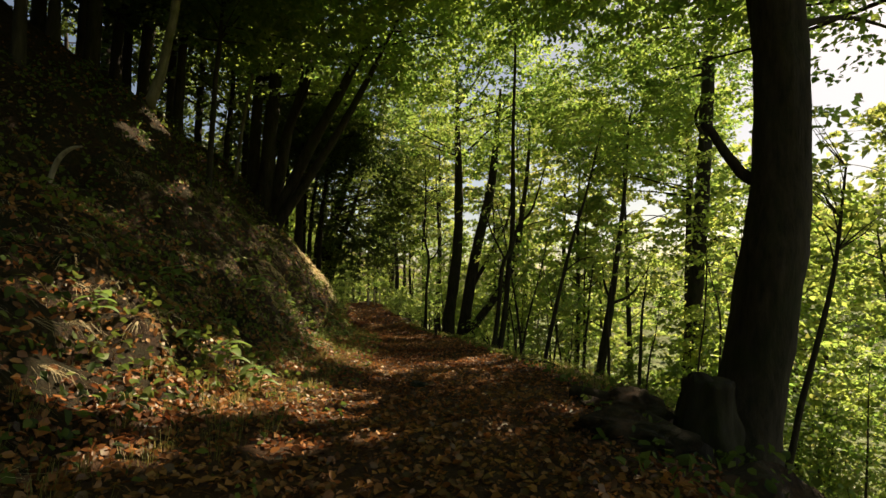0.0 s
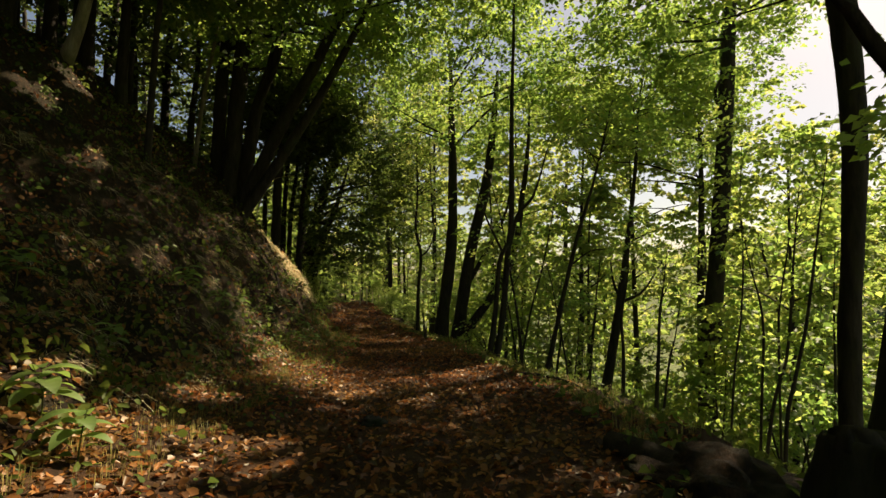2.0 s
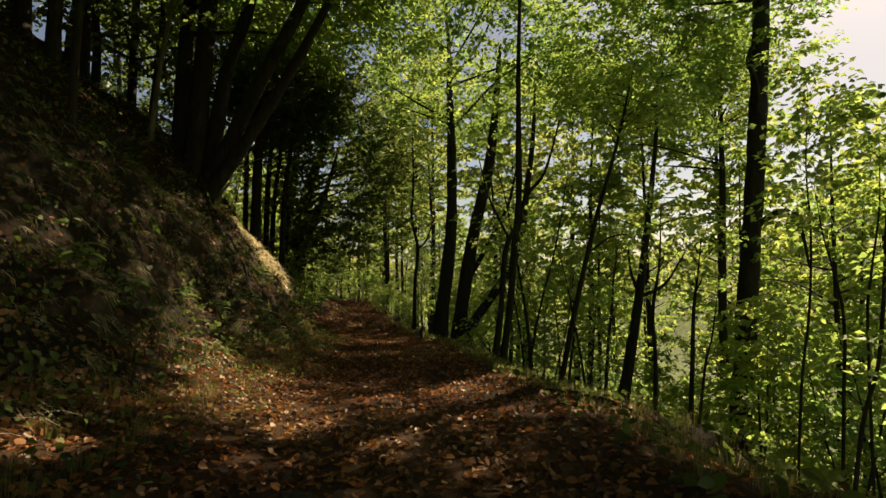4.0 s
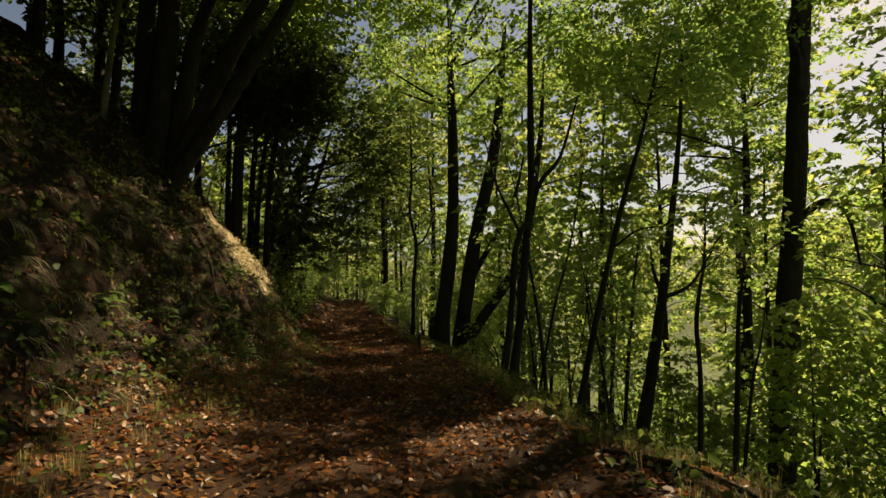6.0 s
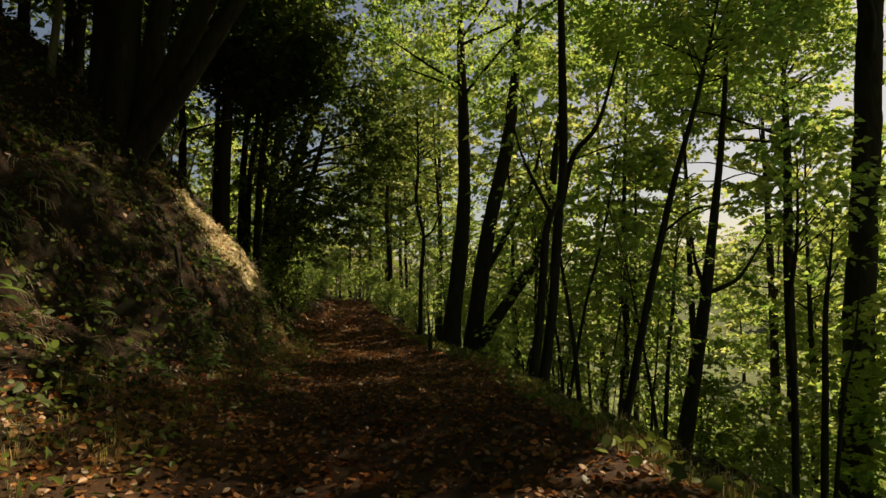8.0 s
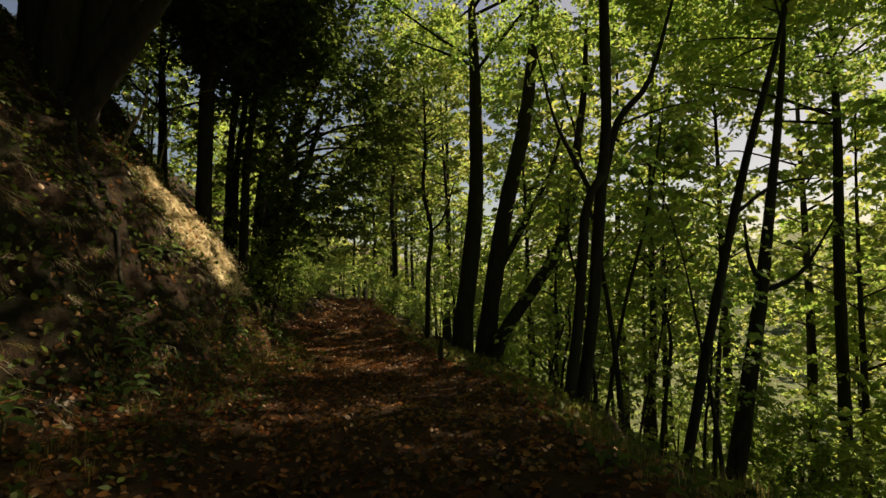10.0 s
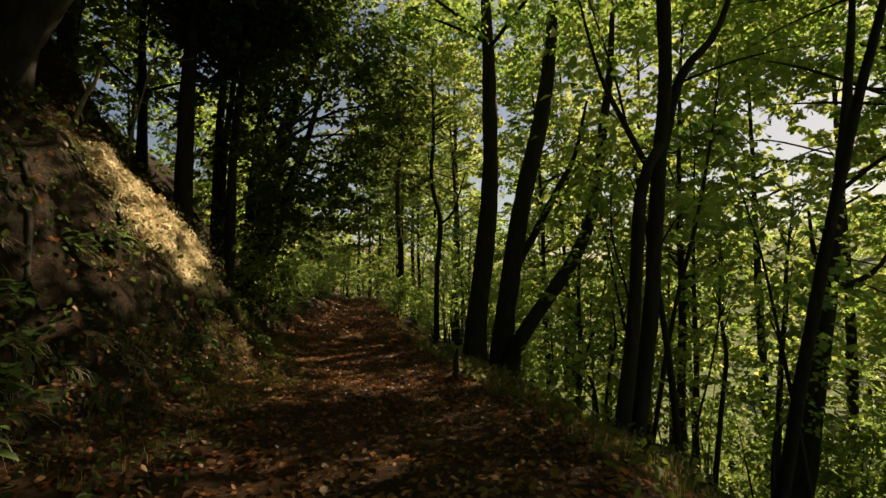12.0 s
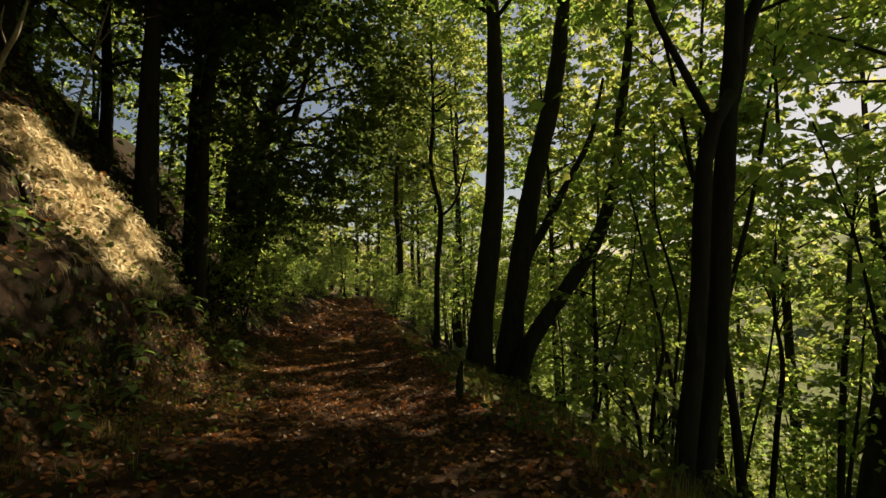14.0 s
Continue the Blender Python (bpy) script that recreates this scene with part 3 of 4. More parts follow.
# Crowns here and on the bank trees take shade from their darker leaf colour.
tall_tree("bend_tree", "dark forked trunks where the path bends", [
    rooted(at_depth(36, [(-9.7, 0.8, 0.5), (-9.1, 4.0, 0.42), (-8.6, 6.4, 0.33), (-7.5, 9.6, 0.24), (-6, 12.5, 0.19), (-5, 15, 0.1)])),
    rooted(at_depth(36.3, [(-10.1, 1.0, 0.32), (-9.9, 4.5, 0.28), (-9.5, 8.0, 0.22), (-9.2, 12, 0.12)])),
    rooted(at_depth(35.6, [(-9.3, 0.6, 0.26), (-8.2, 4.0, 0.2), (-7.3, 6.5, 0.14), (-6.6, 9, 0.07)]))], ((-6.8, 34.8, 7.6), (4.6, 5.2, 6.0)), BARK, (), 820, 12, LEAF_SHADED)
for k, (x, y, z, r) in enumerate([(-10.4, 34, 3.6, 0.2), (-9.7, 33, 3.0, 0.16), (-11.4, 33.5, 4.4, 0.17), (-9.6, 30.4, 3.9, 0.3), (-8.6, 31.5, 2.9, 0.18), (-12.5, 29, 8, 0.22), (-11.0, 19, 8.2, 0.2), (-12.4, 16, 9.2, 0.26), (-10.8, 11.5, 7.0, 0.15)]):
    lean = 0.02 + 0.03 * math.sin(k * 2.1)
    tall_tree("bank_tree", "slim dark trunk standing on the wooded bank", [rooted([(x, y, z, r), (x + 2.5 * lean, y, z + 2.2, r * 0.8), (x + 9 * lean, y + 0.1, z + 5.5, r * 0.62), (x + 16 * lean, y, z + 10.5, r * 0.3)])], ((x + 1.0, y, z + 8.5), (3.6, 4.0, 3.2)), BARK, (), 260, 9, LEAF_SHADED, 0.19, 0.25, "bank trees")
# Two unseen trees added behind the start; their crowns hold back the sky light.
tall_tree("rear_shade_beech", "added unseen beech whose crown shades the start of the path", [rooted([(-7.0, -3, 3, 0.3), (-6.8, -3, 8, 0.25), (-6.0, -3, 14, 0.12)])], ((-3.5, 0.0, 12.0), (7.5, 8.5, 3.6)), BARK, (), 900, 12)
tall_tree("rear_shade_oak", "added unseen oak behind the start of the path, cutting the sky light", [rooted([(6.5, -7, -3, 0.34), (6.4, -7, 5, 0.28), (6.0, -7, 13, 0.12)])], ((4.5, -6.0, 11.5), (7.0, 7.5, 4.2)), BARK, (), 800, 12)
for x, y, z, r in [(-13.5, 9, 10, 0.22), (-15, 14, 12, 0.2), (-13.8, 21, 11, 0.24), (-15.5, 26, 13, 0.22), (-17, 19, 14, 0.26), (-14.2, 4.5, 8, 0.2), (-18, 11, 14, 0.24)]:
    tall_tree("bank_tree", "dark trunk high on the wooded bank", [rooted([(x, y, z, r), (x + 0.1, y, z + 3, r * 0.8), (x + 0.4, y, z + 7, r * 0.6), (x + 0.5, y, z + 11, r * 0.3)])], ((x + 1.0, y, z + 6.5), (3.8, 4.2, 4.4)), BARK, (), 300, 9, LEAF_SHADED, 0.22, 0.25, "bank trees")
bough = thing("leafy_bough", (4.6, 6.6, 4.7), "low leafy bough reaching out from the thick beech", "branch")
bm = bmesh.new()
tube(bm, [(4.5, 6.5, 4.7, 0.09), (5.3, 6.9, 5.2, 0.06), (6.3, 7.3, 5.5, 0.035), (7.4, 7.6, 5.4, 0.012)], 8, 0.08, 0.25)
part("shaft", bm, BARK, bough)
bc, bd = canopy((6.6, 7.3, 5.6), (1.5, 1.5, 0.8), 34, 24, 0.13, 0.45)
add_leaves("foliage", bd, LEAF_HIGH, bough)

# thin crooked saplings on the slope: depth, then stems of (x, z, r)
SAPLINGS_EDGE = [
    (25.0, [[(2.08, -2.8, 0.067), (1.96, -1.6, 0.057), (1.79, -1.15, 0.035)], [(2.05, -2.3, 0.065), (2.21, -1.5, 0.06), (2.4, -0.6, 0.055), (2.35, -0.05, 0.025)]]),
    (25.3, [[(2.5, -2.5, 0.054), (2.69, -1.0, 0.049), (2.79, -0.1, 0.045), (2.62, 0.8, 0.04), (2.46, 1.5, 0.03), (2.5, 3.0, 0.012)]]),
    (28.0, [[(4.8, -4.3, 0.058), (5.24, -3.0, 0.052), (5.57, -1.8, 0.045), (5.87, -0.3, 0.039), (5.9, 0.7, 0.026), (6.1, 2.6, 0.01)]]),
    (28.2, [[(5.6, -4.3, 0.13), (5.91, -2.75, 0.11), (6.09, -1.4, 0.097), (5.97, -0.2, 0.058), (6.1, 1.2, 0.02)]]),
    (29.0, [[(7.54, -4.1, 0.15), (7.88, -2.1, 0.14), (8.1, -0.4, 0.125), (8.19, 0.8, 0.085), (8.5, 3.0, 0.03)]]),
]
SAPLINGS_SLOPE = [
    (31.0, [[(2.66, -3.1, 0.08), (3.12, -2.1, 0.074), (3.5, -1.0, 0.066), (3.86, 0.4, 0.049), (4.05, 1.7, 0.033), (4.3, 3.5, 0.012)]]),
    (17.0, [[(8.23, -3.1, 0.06), (8.51, -1.5, 0.06), (8.77, 0.2, 0.053), (8.9, 2.0, 0.045), (8.87, 3.6, 0.03), (9.0, 5.5, 0.01)]]),
    (16.0, [[(8.46, -3.4, 0.069), (8.66, -1.8, 0.069), (8.77, -0.2, 0.062), (8.71, 0.7, 0.049), (8.43, 1.9, 0.028), (8.3, 3.0, 0.01)]]),
    (15.5, [[(8.18, -3.3, 0.09), (8.62, -2.0, 0.08), (9.0, -0.8, 0.073), (9.2, 0.6, 0.066), (9.33, 2.0, 0.046), (9.6, 4.2, 0.015)], [(8.75, -1.6, 0.06), (8.84, -0.2, 0.053), (8.95, 0.9, 0.046), (9.22, 2.4, 0.03), (9.3, 3.8, 0.01)]]),
]
SAPLINGS_BELOW = [
    (14.0, [[(7.82, -3.0, 0.1), (7.95, -2.0, 0.087), (8.15, -1.1, 0.081), (8.48, 0.2, 0.069), (8.71, 1.5, 0.058), (8.88, 2.5, 0.04), (9.2, 4.5, 0.012)]]),
    (20.0, [[(6.31, -2.9, 0.12), (6.41, -1.4, 0.11), (6.37, 0.0, 0.1), (6.62, 1.5, 0.06), (6.7, 3.0, 0.02)]]),
    (22.0, [[(8.18, -3.8, 0.16), (8.42, -2.1, 0.14), (8.54, -0.1, 0.11), (8.72, 1.1, 0.06), (8.9, 2.5, 0.02)], [(8.3, -3.3, 0.09), (8.82, -2.1, 0.083), (9.12, -0.9, 0.05), (9.4, 0.8, 0.02)]]),
    (27.0, [[(3.63, -3.3, 0.1), (4.3, -0.4, 0.095), (4.93, 1.9, 0.085), (5.37, 4.0, 0.055), (5.7, 6.0, 0.02)]]),
]
SAPLINGS = SAPLINGS_EDGE + SAPLINGS_SLOPE + SAPLINGS_BELOW
for y, stems in SAPLINGS:
    x, z, _ = stems[0][-1]
    tall_tree("crooked_sapling", "thin crooked dark sapling with sparse leaves on the slope", [rooted([(p, q, h, r * 0.52) for p, q, h, r in at_depth(y, s)]) for s in stems], ((x, y, z - 0.2), (1.0, 1.0, 1.2)), BARK, (), 14, 8, LEAF, 0.15, 0.15, "saplings on the slope")
tall_tree("leaning_maple", "long slim dark trunk leaning over the slope", [rooted(at_depth(23.2, [(4.13, -3.1, 0.101), (5.03, 0.43, 0.090), (5.71, 3.1, 0.079), (6.13, 4.5, 0.068), (6.55, 5.9, 0.053), (7.3, 9, 0.022)]))], ((7.0, 23.4, 8.0), (2.4, 2.6, 1.8)), BARK, [[(5.4, 23.2, 1.9, 0.04), (6.2, 23.1, 2.5, 0.03), (7.0, 23, 2.6, 0.01)]], 90, 10, LEAF, 0.16, 0.2)

# ---------------------------------------------------------------- woods on the slope: kinds that repeat


def young_tree(name, label, height, r, low, spread, sprays, per, leaf, material, lean=0.08, stems=1):
    """A slender tree at the origin, leafy from the fraction low of its height."""
    t = thing(name, (0, 0, 0), label, "tree", "trees of the wood")
    cs = []
    for k in range(stems):
        a = random.uniform(0, 6.28)
        dx, dy = math.cos(a), math.sin(a)
        sp = lean * height * (1 if stems == 1 else 2.2)
        pts = [(0.12 * k * dx, 0.12 * k * dy, -0.5, r * 1.25)]
        for u in (0.15, 0.35, 0.55, 0.8, 1.0):
            w = u ** 1.4
            pts.append((sp * w * dx + random.uniform(-0.12, 0.12) * height * 0.06, sp * w * dy + random.uniform(-0.12, 0.12) * height * 0.06, height * u, max(0.01, r * (1 - 0.88 * u))))
        bm = bmesh.new()
        path = tube(bm, pts, 7, 0.06, 0.5, 0.25)
        n = sprays // stems
        tgt = []
        for i in range(n):
            u = low + (1 - low) * random.random() ** 0.85
            q = path[min(len(path) - 1, int(u * len(path)))]
            b = random.uniform(0, 6.28)
            reach = spread * (0.25 + 0.75 * math.sin(min(1, (u - low) / (1 - low) * 0.85 + 0.15) * math.pi)) * random.uniform(0.25, 1.05)
            tgt.append((q[0] + math.cos(b) * reach, q[1] + math.sin(b) * reach, q[2] + reach * random.uniform(-0.05, 0.45), math.cos(b), math.sin(b), 0))
        tgt = np.array(tgt)
        part("trunk" if k == 0 else "stem", bm, BARK, t)
        cs.append(tgt)
        bm = bmesh.new()
        limbs(bm, [p for p in path if p[2] > height * low * 0.6], tgt[: max(5, n // 6), :3], r * 0.4, 4)
        tagged(part("branchwork", bm, BARK, t), kind="stuff")
    cs = np.concatenate(cs)
    data = spray_leaves(cs[:, :3], cs[:, 3:], per, rng.uniform(0.35, 0.85, len(cs)), leaf, 0.3, 0.6)
    add_leaves("crown", data, material, t)
    return t


KINDS = {
    "young": [young_tree("young_beech", "young beech with layered bright green leaves", 11, 0.13, 0.25, 2.7, 95, 26, 0.24, LEAF), young_tree("young_maple", "young maple with light green foliage on the slope", 13, 0.16, 0.3, 3.0, 100, 26, 0.26, LEAF, 0.06)],
    "slim": [young_tree("slim_tree", "slim leaning tree with thin green crown", 8, 0.07, 0.4, 1.6, 34, 24, 0.19, LEAF, 0.12), young_tree("slim_hazel", "slim many-stemmed hazel with green leaves", 6, 0.045, 0.35, 1.5, 42, 22, 0.19, LEAF, 0.1, 3)],
    # leaf colour darkened in place of hillside shade
    "hill": [young_tree("hillside_beech", "tree on the wooded hillside with leaves coloured dark for shade", 12, 0.15, 0.2, 3.0, 90, 28, 0.26, LEAF_SHADED, 0.05)],
    "bare": [young_tree("thin_sapling", "thin dark leaning sapling with few leaves", 6, 0.05, 0.5, 1.0, 12, 20, 0.17, LEAF, 0.16)],
    "shrub": [young_tree("leafy_shrub", "low leafy green shrub on the slope", 2.6, 0.03, 0.1, 1.0, 32, 26, 0.15, LEAF, 0.12, 4)],
    "tall": [young_tree("tall_beech", "tall beech with a high sunlit green crown", 21, 0.22, 0.42, 4.6, 150, 29, 0.32, LEAF, 0.04), young_tree("tall_lime", "tall lime tree with a broad yellow-green crown", 24, 0.25, 0.44, 5.0, 160, 29, 0.34, LEAF_FAR, 0.03)],
    "low": [young_tree("bushy_hazel", "bushy hazel with green leaves down to the ground", 7, 0.08, 0.08, 2.6, 110, 26, 0.26, LEAF, 0.06, 2)],
    "bush": [young_tree("tall_bush", "airy bright green bush growing on the slope", 6.5, 0.05, 0.1, 2.4, 80, 26, 0.22, LEAF, 0.08, 2), young_tree("yellow_bush", "airy yellow-green bush growing on the slope", 7.5, 0.05, 0.08, 2.8, 84, 26, 0.25, LEAF_FAR, 0.08, 2)],
    "far": [young_tree("valley_tree", "broad yellow-green sunlit tree down the slope", 16, 0.24, 0.1, 4.6, 64, 26, 0.75, LEAF_FAR, 0.03)],
}
def shades(kind, x, y, scale):
    """Whether a tree here would keep the sun off the sandy scar or the sunny stretch of the far path."""
    size = {"tall": (22, 3.8), "young": (12, 2.5), "low": (7, 2.2)}
    if kind not in size or y < 20:
        return False
    h, wide = size[kind]
    for sx, sy, r in SCAR[:15] + SCAR[17:19] + SCAR[-2:]:
        for u in (0.3, 0.5, 0.7, 0.85, 1.0):
            d = Vector((x, y, land(x, y) + h * scale * u)) - Vector((sx, sy, 0.5 if sx < -6 and sy < 30 else -1.4))
            if (d - d.dot(SUN) * SUN).length < wide * scale:
                return True
    return False


first = set()


def plant(kind, x, y, scale, turn, sink=0.1):
    proto = random.choice(KINDS[kind])
    m = Matrix.Translation((x, y, land(x, y) - sink)) @ Matrix.Rotation(turn, 4, "Z") @ Matrix.Scale(scale, 4)
    if proto.name in first:
        return copy_thing(proto, m)
    first.add(proto.name)
    proto.matrix_basis = m
    return proto


R = random.Random(11)
named = [(2.1, 25), (5, 28), (7.6, 29), (8.3, 16.5), (8.2, 22), (6.3, 20), (4.1, 23.2), (3.9, 6.3), (12.6, 26.8), (0.8, 36), (2.5, 23.7), (8.2, 29.4), (-1.8, 37)]


def clear(x, y, gap):
    return all((x - a) ** 2 + (y - b) ** 2 > gap * gap for a, b in named)


def scatter(kind, count, yr, dr, gap, sc, side=1):
    n = tries = 0
    while n < count and tries < count * 40:
        tries += 1
        y = R.uniform(*yr)
        d = R.uniform(*dr)
        x = float(lerp_table(y, EDGE)) + d if side > 0 else float(lerp_table(y, TOE)) - d
        scale = R.uniform(*sc)
        if clear(x, y, gap) and not shades(kind, x, y, scale):
            named.append((x, y))
            plant(kind, x, y, scale, R.uniform(0, 6.28))
            n += 1


for x, y, s in [(17, 27, 0.95), (21, 31, 0.95), (25.5, 34, 1.2), (20, 39, 1.2), (28, 41, 1.3), (15.5, 43, 1.2), (24, 25.5, 0.9), (31, 35, 1.0), (34, 47, 1.35), (11.5, 46, 0.85), (23, 47, 1.35), (29, 28, 0.95), (18.5, 20.5, 0.8), (23, 17, 0.85), (11.5, 50, 1.15), (16.5, 54, 1.25), (21, 58, 1.25), (10, 62, 1.1), (26, 52, 1.2)]:
    named.append((x, y))
    if not shades("tall", x, y, s):
        plant("tall", x, y, s, R.uniform(0, 6.28))
for x, y, s in [(-11.5, 43, 0.8), (-12.5, 49, 0.9), (-13, 55, 0.9), (-5.0, 48, 0.5), (-7.6, 58, 0.5), (-14.5, 62, 0.9), (-13.5, 68, 1.0), (-11.0, 72, 1.0), (-16, 76, 1.1), (-12.2, 38, 0.9), (-14, 34, 1.0), (-15, 40, 1.0), (-13.2, 30, 0.9)]:
    named.append((x, y))
    plant("low", x, y, s, R.uniform(0, 6.28))
scatter("shrub", 9, (42, 60), (0.5, 3.0), 1.0, (0.7, 1.2))
scatter("bush", 46, (14, 66), (11.0, 40.0), 1.8, (0.7, 1.25))
scatter("shrub", 14, (8, 60), (9.0, 30.0), 1.2, (0.6, 1.6))
scatter("bare", 6, (9, 36), (4, 14.0), 0.9, (0.6, 1.3))
scatter("slim", 4, (12, 34), (5.0, 12.0), 1.3, (0.7, 1.05))
scatter("slim", 4, (34, 62), (1.5, 9.0), 1.3, (0.8, 1.3))
scatter("tall", 9, (40, 75), (5.0, 24.0), 3.4, (0.75, 1.15))
scatter("tall", 3, (10, 52), (24.0, 46.0), 3.0, (0.6, 0.95))
scatter("tall", 8, (60, 84), (1.5, 8.0), 2.6, (0.8, 1.1))
scatter("low", 5, (46, 58), (6.0, 14.0), 1.8, (0.7, 1.2))
scatter("low", 10, (20, 40), (13.0, 26.0), 2.0, (0.8, 1.3))
scatter("young", 9, (36, 70), (3.0, 14.0), 2.2, (0.7, 1.15))
scatter("young", 3, (66, 80), (1.0, 8.0), 2.2, (0.8, 1.2))
scatter("far", 16, (5, 130), (62.0, 115.0), 5, (0.8, 1.3))
scatter("far", 18, (88, 160), (-24.0, 40.0), 5, (0.9, 1.5))
scatter("hill", 18, (3, 48), (6.5, 22.0), 2.0, (0.8, 1.3), -1)
scatter("hill", 6, (8, 40), (9.0, 18.0), 2.0, (1.2, 1.6), -1)
for x, y, s in [(-15, 19, 1.3), (-17, 24.5, 1.4), (-13.5, 17, 1.1), (-12.8, 33, 1.1), (-16, 30, 1.4), (-14.5, 12.5, 1.2), (-12, 25.5, 1.0)]:
    plant("hill", x, y, s, R.uniform(0, 6.28))
scatter("shrub", 14, (33, 62), (0.2, 2.5), 1.0, (0.8, 1.3), -1)
scatter("young", 8, (37, 60), (1.5, 6.0), 2.0, (0.6, 1.0), -1)
# unseen woods added at the back, again to darken the ambient light
scatter("tall", 3, (-28, -8), (6.0, 22.0), 3, (0.8, 1.1))
scatter("young", 6, (-25, -6), (4.0, 18.0), 3, (0.9, 1.3), -1)
for x, y, s in [(-0.5, 66, 1.4), (3.5, 62, 1.4)]:
    plant("young", x, y, s, R.uniform(0, 6.28))
for x, y, s in [(7.5, 67, 1.25), (-5.5, 66, 1.05), (-9.5, 80, 1.2), (-1, 73, 1.2), (-14, 82, 1.2)]:
    plant("tall", x, y, s, R.uniform(0, 6.28))
for x, y, s, turn in [(8.5, 57, 1.2, 2.1), (10.5, 42, 1.35, 4.0), (-1.5, 59, 1.1, 1.2)]:
    plant("tall", x, y, s, turn)

# the wooded far side of the valley
wc = []
for _ in range(260):
    y = R.uniform(-20, 420)
    x = float(lerp_table(min(y, 160), EDGE)) + R.uniform(100, 330)
    wc.append((x, y, land(x, y) + R.uniform(2, 9)))
for _ in range(120):
    y = R.uniform(150, 420)
    x = R.uniform(-160, 60)
    wc.append((x, y, land(x, y) + R.uniform(2, 9)))
wc = np.array(wc)
wd = spray_leaves(np.repeat(wc, 6, axis=0) + rng.normal(0, 3.0, (len(wc) * 6, 3)), np.zeros((len(wc) * 6, 3)), 16, rng.uniform(1.5, 3.5, len(wc) * 6), 1.9, 0.3, 0.7)
tagged(new("far_woods", leaf_mesh("far_woods", *wd, LEAF_FAR)), "hazy sunlit green woods across the valley", "woods", kind="stuff")

# ---------------------------------------------------------------- ground cover


def grid_slope(x, y):
    e = 0.12
    return np.array([land(x - e, y) - land(x + e, y), land(x, y - e) - land(x, y + e), 2 * e])


def strew(count, spot, length, ratio, lift, stand, lie=0.35):
    """Leaves lying on the land. spot() gives x, y; stand: how steeply they may be turned up."""
    pos, along, normal = np.empty((count, 3)), np.empty((count, 3)), np.empty((count, 3))
    for i in range(count):
        x, y = spot()
        n = grid_slope(x, y)
        n /= np.linalg.norm(n)
        pos[i] = np.array((x, y, land(x, y))) + n * rng.uniform(*lift)
        normal[i] = n + rng.normal(0, lie, 3)
        a = rng.normal(0, 1, 3)
        along[i] = a - (a @ n) * n * (1 - stand)
    ln = rng.uniform(*length, count)
    return pos, along, normal, ln, ln * rng.uniform(*ratio, count)


def on_path(lo=-1.5, hi=34, pad_l=0.9, pad_r=0.9, power=1.5):
    def spot():
        y = lo + (hi - lo) * rng.random() ** power
        return rng.uniform(float(lerp_table(y, TOE)) - pad_l, float(lerp_table(y, EDGE)) + pad_r), y
    return spot


def on_bank(lo=-0.5, hi=34, near=0.1, far=6.0, power=1.2):
    def spot():
        while True:
            y, d = lo + (hi - lo) * rng.random() ** power, rng.uniform(near, far)
            if not (24.2 < y < 26.8 and 1.3 < d < 3.4 and rng.random() < 0.85):
                return float(lerp_table(y, TOE)) - d, y
    return spot


def cover(name, label, data, material, category):
    ob = new(name, (broad_leaf_mesh if material in (LITTER, HERB) else leaf_mesh)(name, *data, material))
    return tagged(ob, label, category, kind="stuff")


cover("fallen_leaves", "brown and orange fallen leaves covering the path", strew(50000, on_path(), (0.035, 0.1), (0.5, 0.8), (0.0, 0.035), 0.15), LITTER, "fallen leaves")
cover("far_litter", "brown fallen leaves on the further path", strew(5000, on_path(33, 66, 0.5, 0.8, 1.0), (0.12, 0.24), (0.5, 0.8), (0.0, 0.05), 0.2), LITTER, "fallen leaves")
cover("bank_litter", "brown fallen leaves caught on the earth bank", strew(10000, on_bank(far=9.0), (0.05, 0.12), (0.5, 0.8), (0.0, 0.05), 0.3, 0.5), LITTER, "fallen leaves")
cover("near_bank_litter", "russet fallen leaves lying on the sunlit bank", strew(6500, on_bank(lo=0.5, hi=11, near=0.0, far=4.5, power=1.0), (0.04, 0.11), (0.5, 0.8), (0.0, 0.05), 0.35, 0.55), LITTER, "fallen leaves")
cover("near_bank_herbs", "low green herbs and ivy on the sunlit bank", strew(900, on_bank(lo=0.5, hi=11, near=0.1, far=4.5, power=1.0), (0.04, 0.1), (0.45, 0.75), (0.03, 0.16), 0.5, 0.6), HERB, "undergrowth")
cover("bank_herbs", "dark green ivy and herbs growing on the bank", strew(14000, on_bank(near=0.2, far=8.0, power=0.95), (0.05, 0.14), (0.5, 0.8), (0.03, 0.24), 0.5, 0.6), HERB, "undergrowth")
cover("verge_herbs", "small green plants at the foot of the bank", strew(2600, on_bank(near=-1.3, far=0.7, power=0.62), (0.04, 0.1), (0.4, 0.7), (0.03, 0.16), 0.4, 0.5), HERB, "undergrowth")
cover("edge_herbs", "low herbs and moss along the downhill edge", strew(4200, lambda: ((lambda y: (float(lerp_table(y, EDGE)) + rng.uniform(-0.3, 3.0), y))(rng.uniform(3, 34))), (0.06, 0.16), (0.4, 0.7), (0.02, 0.18), 0.5, 0.6), HERB, "undergrowth")


